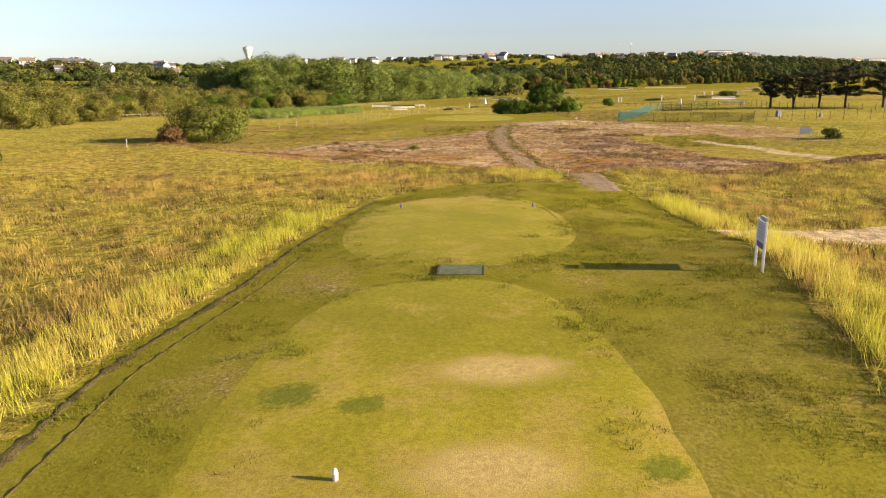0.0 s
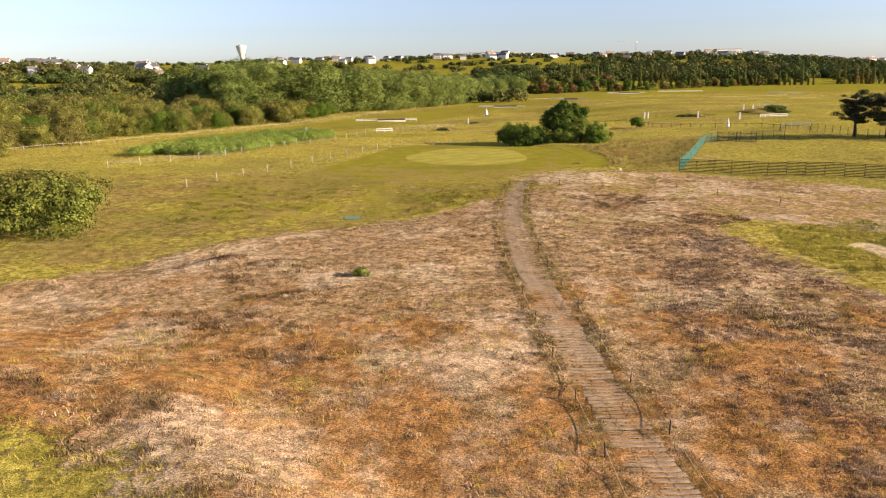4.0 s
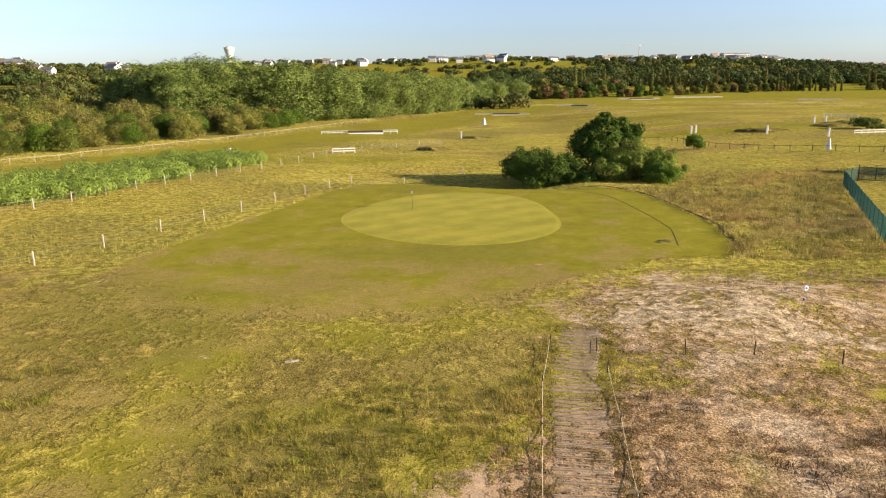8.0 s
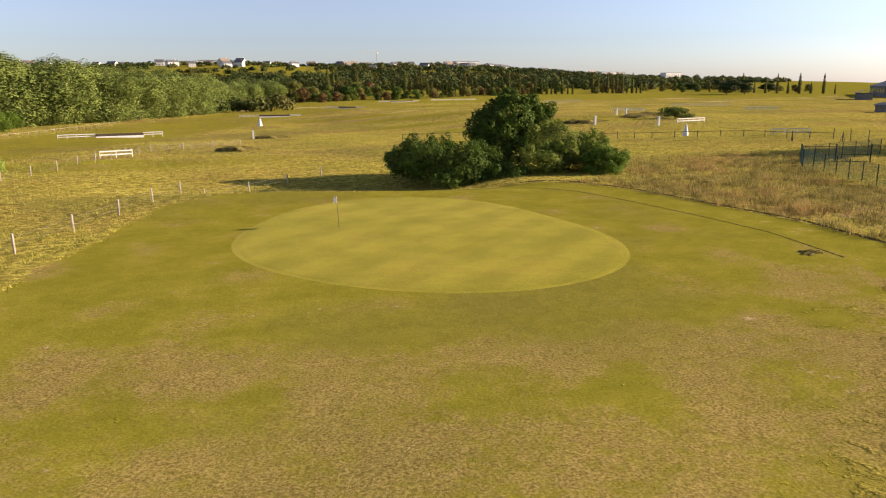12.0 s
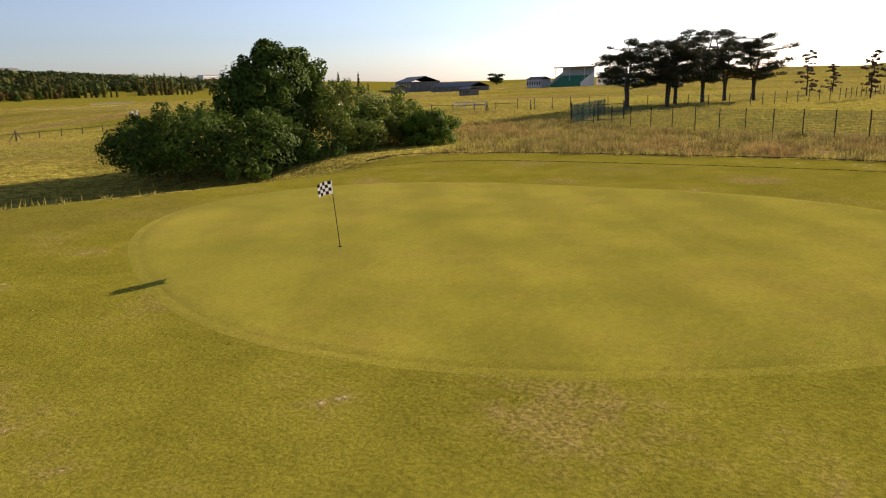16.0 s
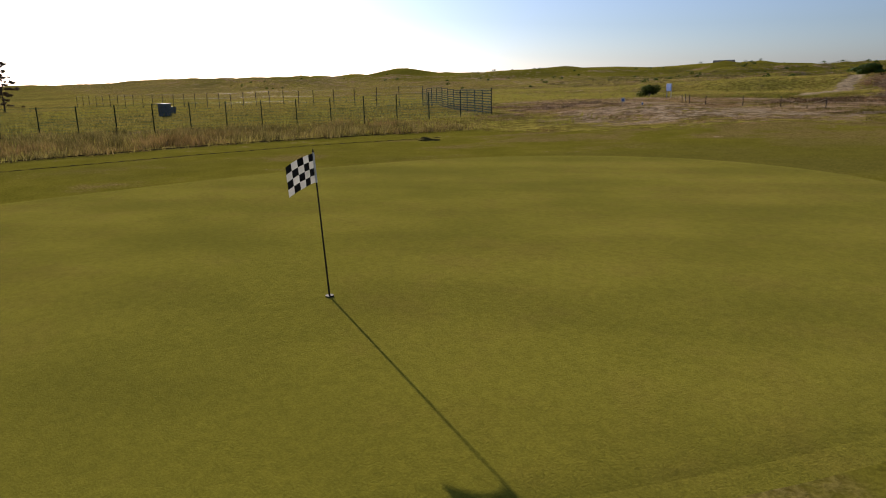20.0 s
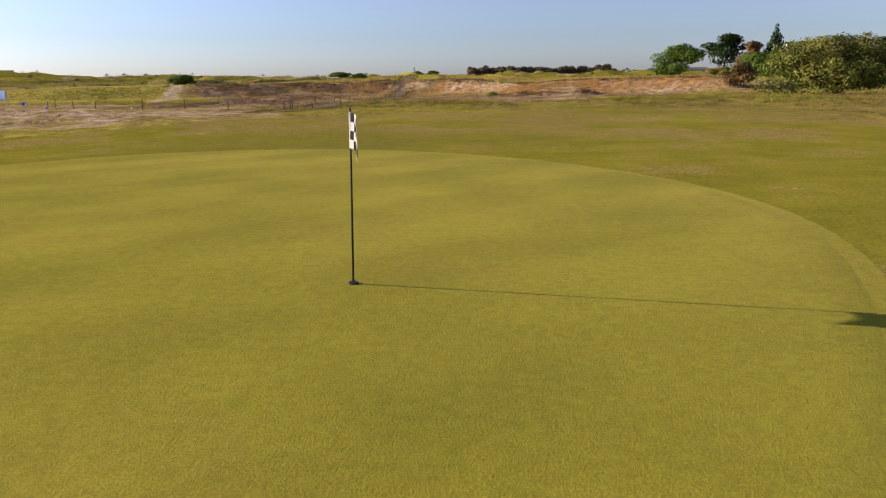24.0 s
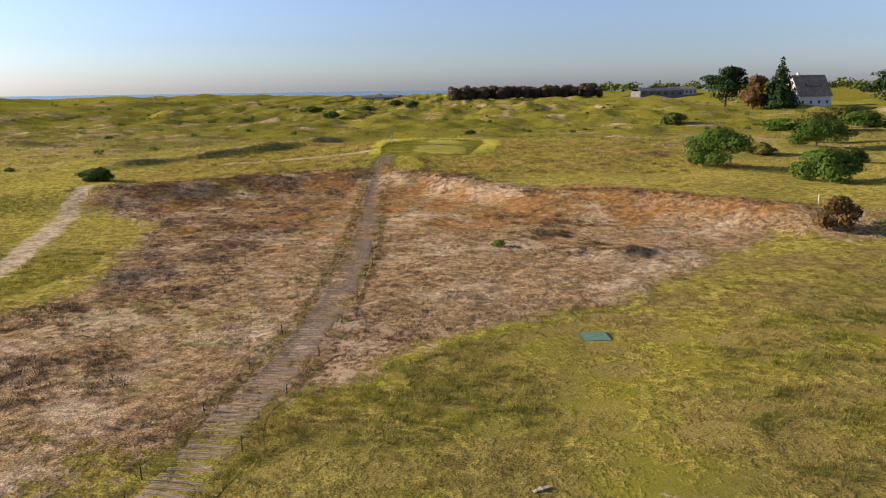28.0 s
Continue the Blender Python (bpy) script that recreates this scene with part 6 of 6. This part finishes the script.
m_seat_green = plain("green_seating", (0.03, 0.16, 0.09), (0.05, 0.22, 0.12), 0.7, 9, 0.7, 0.2, 0.02)
m_dark_clad = plain("dark_cladding", (0.12, 0.12, 0.11), (0.18, 0.175, 0.165), 0.5, 8, 0.8, 0.2, 0.02)


def gable(bm, w, d, z0, rise, over=0.4):
    """A pitched roof with thickness; the ridge runs along x."""
    p = [(-w / 2 - over, -d / 2 - over, z0), (w / 2 + over, -d / 2 - over, z0), (w / 2 + over, 0, z0 + rise), (-w / 2 - over, 0, z0 + rise), (-w / 2 - over, d / 2 + over, z0), (w / 2 + over, d / 2 + over, z0)]
    lo = [bm.verts.new(v) for v in p]
    hi = [bm.verts.new((x, y, z + 0.25)) for x, y, z in p]
    for f in ((0, 1, 2, 3), (3, 2, 5, 4)):
        bm.faces.new([hi[k] for k in f])
        bm.faces.new([lo[k] for k in f[::-1]])
    for a, b in ((0, 1), (1, 2), (2, 5), (5, 4), (4, 3), (3, 0)):
        bm.faces.new((lo[a], lo[b], hi[b], hi[a]))
    return bm


def walls(w, d, h, rise):
    bm = boxed(-w / 2, w / 2, -d / 2, d / 2, -1.0, h)
    for s in (-1, 1):
        v = [bm.verts.new((s * w / 2, y, z)) for y, z in ((-d / 2, h), (d / 2, h), (0, h + rise))]
        v2 = [bm.verts.new((s * (w / 2 - 0.3), y, z)) for y, z in ((-d / 2, h), (d / 2, h), (0, h + rise))]
        bm.faces.new(v if s > 0 else v[::-1])
        bm.faces.new(v2 if s < 0 else v2[::-1])
    return bm


def house(m, w, d, h, rise, roof, label, group="", cols=3, rows=2, wall=None):
    t = thing("house", m, label, "house", group)
    wl = part("wall", walls(w, d, h, rise), wall or m_render, t)
    rf = part("roof", gable(bmesh.new(), w, d, h - 0.05, rise), roof, t)
    part("chimney", box(bmesh.new(), w * 0.3, w * 0.3 + 0.8, -0.4, 0.4, h + rise * 0.4, h + rise + 1.2), wall or m_render, rf)
    for s in (-1, 1):
        for i in range(cols):
            for j in range(rows):
                x = -w / 2 + w * (i + 0.5) / cols
                z = 0.9 + j * h / rows
                part("window", box(bmesh.new(), x - 0.55, x + 0.55, s * d / 2 - 0.06, s * d / 2 + 0.06, z, z + 1.3), m_pane, t)
    return t


q = random.Random(21)
kinds = [house(Matrix(), 12 + 2 * k, 8.5, 5.2, 3.4, r, "white rendered house with a pitched slate roof on the hill", "hill houses", 3, 1 + k % 2) for k, r in enumerate((m_slate, m_tile, m_slate))]
spots = [(-700 + 400 * u + q.uniform(-10, 10), 890 + q.uniform(-70, 80)) for u in [i / 26 for i in range(27)]]
spots += [(-320 + 1250 * u + q.uniform(-12, 12), 1500 + q.uniform(-180, 160)) for u in [i / 75 for i in range(76)]]
for i, (x, y) in enumerate(spots):
    src = kinds[i % 3]
    m = Matrix.Translation((x, y, gz(x, y) + 0.3)) @ Matrix.Rotation(q.uniform(-0.7, 0.7), 4, "Z") @ Matrix.Scale(q.uniform(0.85, 1.25), 4)
    if i < 3:
        src.matrix_world = m
    else:
        copy_thing(src, m)
for i, (x, y, w, h) in enumerate(((90, 1560, 70, 8), (560, 1500, 50, 9), (820, 1380, 60, 10), (900, 1300, 40, 12))):
    t = thing("apartment_building", pose(x, y, gz(x, y), 0, 0, q.uniform(-15, 15)), "long pale block of flats on the ridge", "building", "hill flats")
    part("wall", boxed(-w / 2, w / 2, -7, 7, -3, h), m_render, t)
    part("roof", boxed(-w / 2 - 0.4, w / 2 + 0.4, -7.4, 7.4, h + 0.004, h + 0.7), m_slate, t)
    for a in range(int(w / 5)):
        for b in range(int(h / 3.2)):
            part("window", boxed(-w / 2 + 2 + a * 5, -w / 2 + 4 + a * 5, -7.1, -6.9, 1 + b * 3.2, 2.6 + b * 3.2), m_pane, t)

# water tower
wx, wy = -461, 1757
t = thing("water_tower", pose(wx, wy, gz(wx, wy)), "white concrete water tower with a flared tank on the ridge", "tower")
top = 84 - gz(wx, wy)
bm = bmesh.new()
rod(bm, (0, 0, -2), (0, 0, top - 20), 4.6, 5.4, 20)
part("shaft", bm, m_render, t)
part("tank", rod(rod(bmesh.new(), (0, 0, top - 20), (0, 0, top - 4), 6.6, 11.5, 24), (0, 0, top - 4), (0, 0, top), 11.5, 11.5, 24), m_render, t, "flared tank")
part("cap", rod(bmesh.new(), (0, 0, top + 0.01), (0, 0, top + 2), 8, 6, 24), m_concrete, t)

# tower crane far behind the ridge
t = thing("tower_crane", pose(420, 1650, gz(420, 1650), 0, 0, 10), "thin tower crane on the skyline", "crane")
part("mast", box(bmesh.new(), -0.8, 0.8, -0.8, 0.8, -1, 30), m_grey, t)
part("jib", box(bmesh.new(), -42, 12, -0.6, 0.6, 30.01, 31.2), m_grey, t)
part("cab", box(bmesh.new(), -1.5, 1.5, -1.9, -0.82, 27.5, 30), m_white, t)

# grandstand and stables
t = thing("grandstand", pose(450, 376, gz(450, 376), 0, 0, -110), "race course grandstand with green seating under a flat roof", "grandstand")
for k in range(9):
    part("seat_row", boxed(-14, 14, -8 + 1.4 * k, -6.62 + 1.4 * k, -0.5, 1.2 + 0.75 * k), m_seat_green, t)
part("back_wall", boxed(-14, 14, 4.7, 5.3, -0.5, 12.2), m_concrete, t)
for s in (-1, 1):
    bm = bmesh.new()
    v = [[bm.verts.new((x, y, z)) for y, z in ((-8.4, -0.5), (4.7, -0.5), (4.7, 9.5), (-8.4, 2.4))] for x in (s * 14.05, s * 14.5)]
    bm.faces.new(v[0])
    bm.faces.new(v[1][::-1])
    for k in range(4):
        bm.faces.new((v[0][k], v[1][k], v[1][(k + 1) % 4], v[0][(k + 1) % 4]))
    bmesh.ops.recalc_face_normals(bm, faces=bm.faces[:])
    part("side_wall", bm, m_render, t, "white wedge-shaped side wall")
part("roof", boxed(-14.8, 14.8, -4, 5.6, 12.21, 12.8), m_dark_clad, t)
for x in (-13, 0, 13):
    part("column", rod(bmesh.new(), (x, -3.4, 1.5), (x, -3.4, 12.2), 0.2, 0.2, 8), m_concrete, t)


def block(x, y, a, w, d, h, wall, roof, label, cols=6):
    t = thing("building", pose(x, y, gz(x, y), 0, 0, a), label, "building", "far buildings")
    part("wall", boxed(-w / 2, w / 2, -d / 2, d / 2, -1, h), wall, t)
    part("roof", gable(bmesh.new(), w, d, h - 0.02, d * 0.18), roof, t)
    for k in range(cols):
        for s in (-1, 1):
            x0 = -w / 2 + w * (k + 0.3) / cols
            part("window", boxed(x0, x0 + w / cols * 0.45, s * d / 2 - 0.05, s * d / 2 + 0.05, h * 0.35, h * 0.75), m_pane, t)


block(462, 349, 75, 28, 9, 4.6, m_render, m_slate, "long pale race course building")
block(446, 400, 70, 14, 9, 5.5, m_concrete, m_slate, "small pale building with a grey roof")
block(445, 464, 60, 60, 16, 3.6, m_dark_clad, m_slate, "long low dark barn")
block(640, 640, 45, 110, 30, 9, m_dark_clad, m_slate, "large low dark shed on the horizon")
block(207, 312, 60, 7, 4, 2.0, m_dark_clad, m_slate, "low dark hut on the race course", 3)
block(520, 575, 40, 40, 12, 5, m_dark_clad, m_dark_clad, "low dark stable range")
block(-200, -480, 20, 46, 14, 5, m_dark_clad, m_slate, "low dark sheds on the plain")
block(-228, -500, 15, 26, 12, 5, m_concrete, m_tile, "low farm building with a pale roof")
block(-296, -1197, 10, 50, 16, 10, m_render, m_slate, "far long white building on the plain", 10)
block(221, -154, 30, 10, 6, 1.6, m_concrete, m_dark_clad, "low concrete bunker on the dune", 2)
block(51, -527, 0, 34, 10, 3, m_concrete, m_dark_clad, "low concrete bunker on the dune", 2)

# house by the cypresses
t = house(Matrix.Translation((-165, -152, gz(-165, -152))) @ Matrix.Rotation(0.25, 4, "Z"), 17, 11, 4.0, 9, m_tile, "large half-timbered house with a steep brown tiled roof", "", 4, 1)
part("dormer", gable(boxed(-3, 3, -8, -1, 4, 8.5), 6, 7, 8.4, 3, 0.3), m_tile, t)
part("veranda", boxed(-9, 9, -8.6, -5.55, -0.5, 3.4), m_concrete, t)
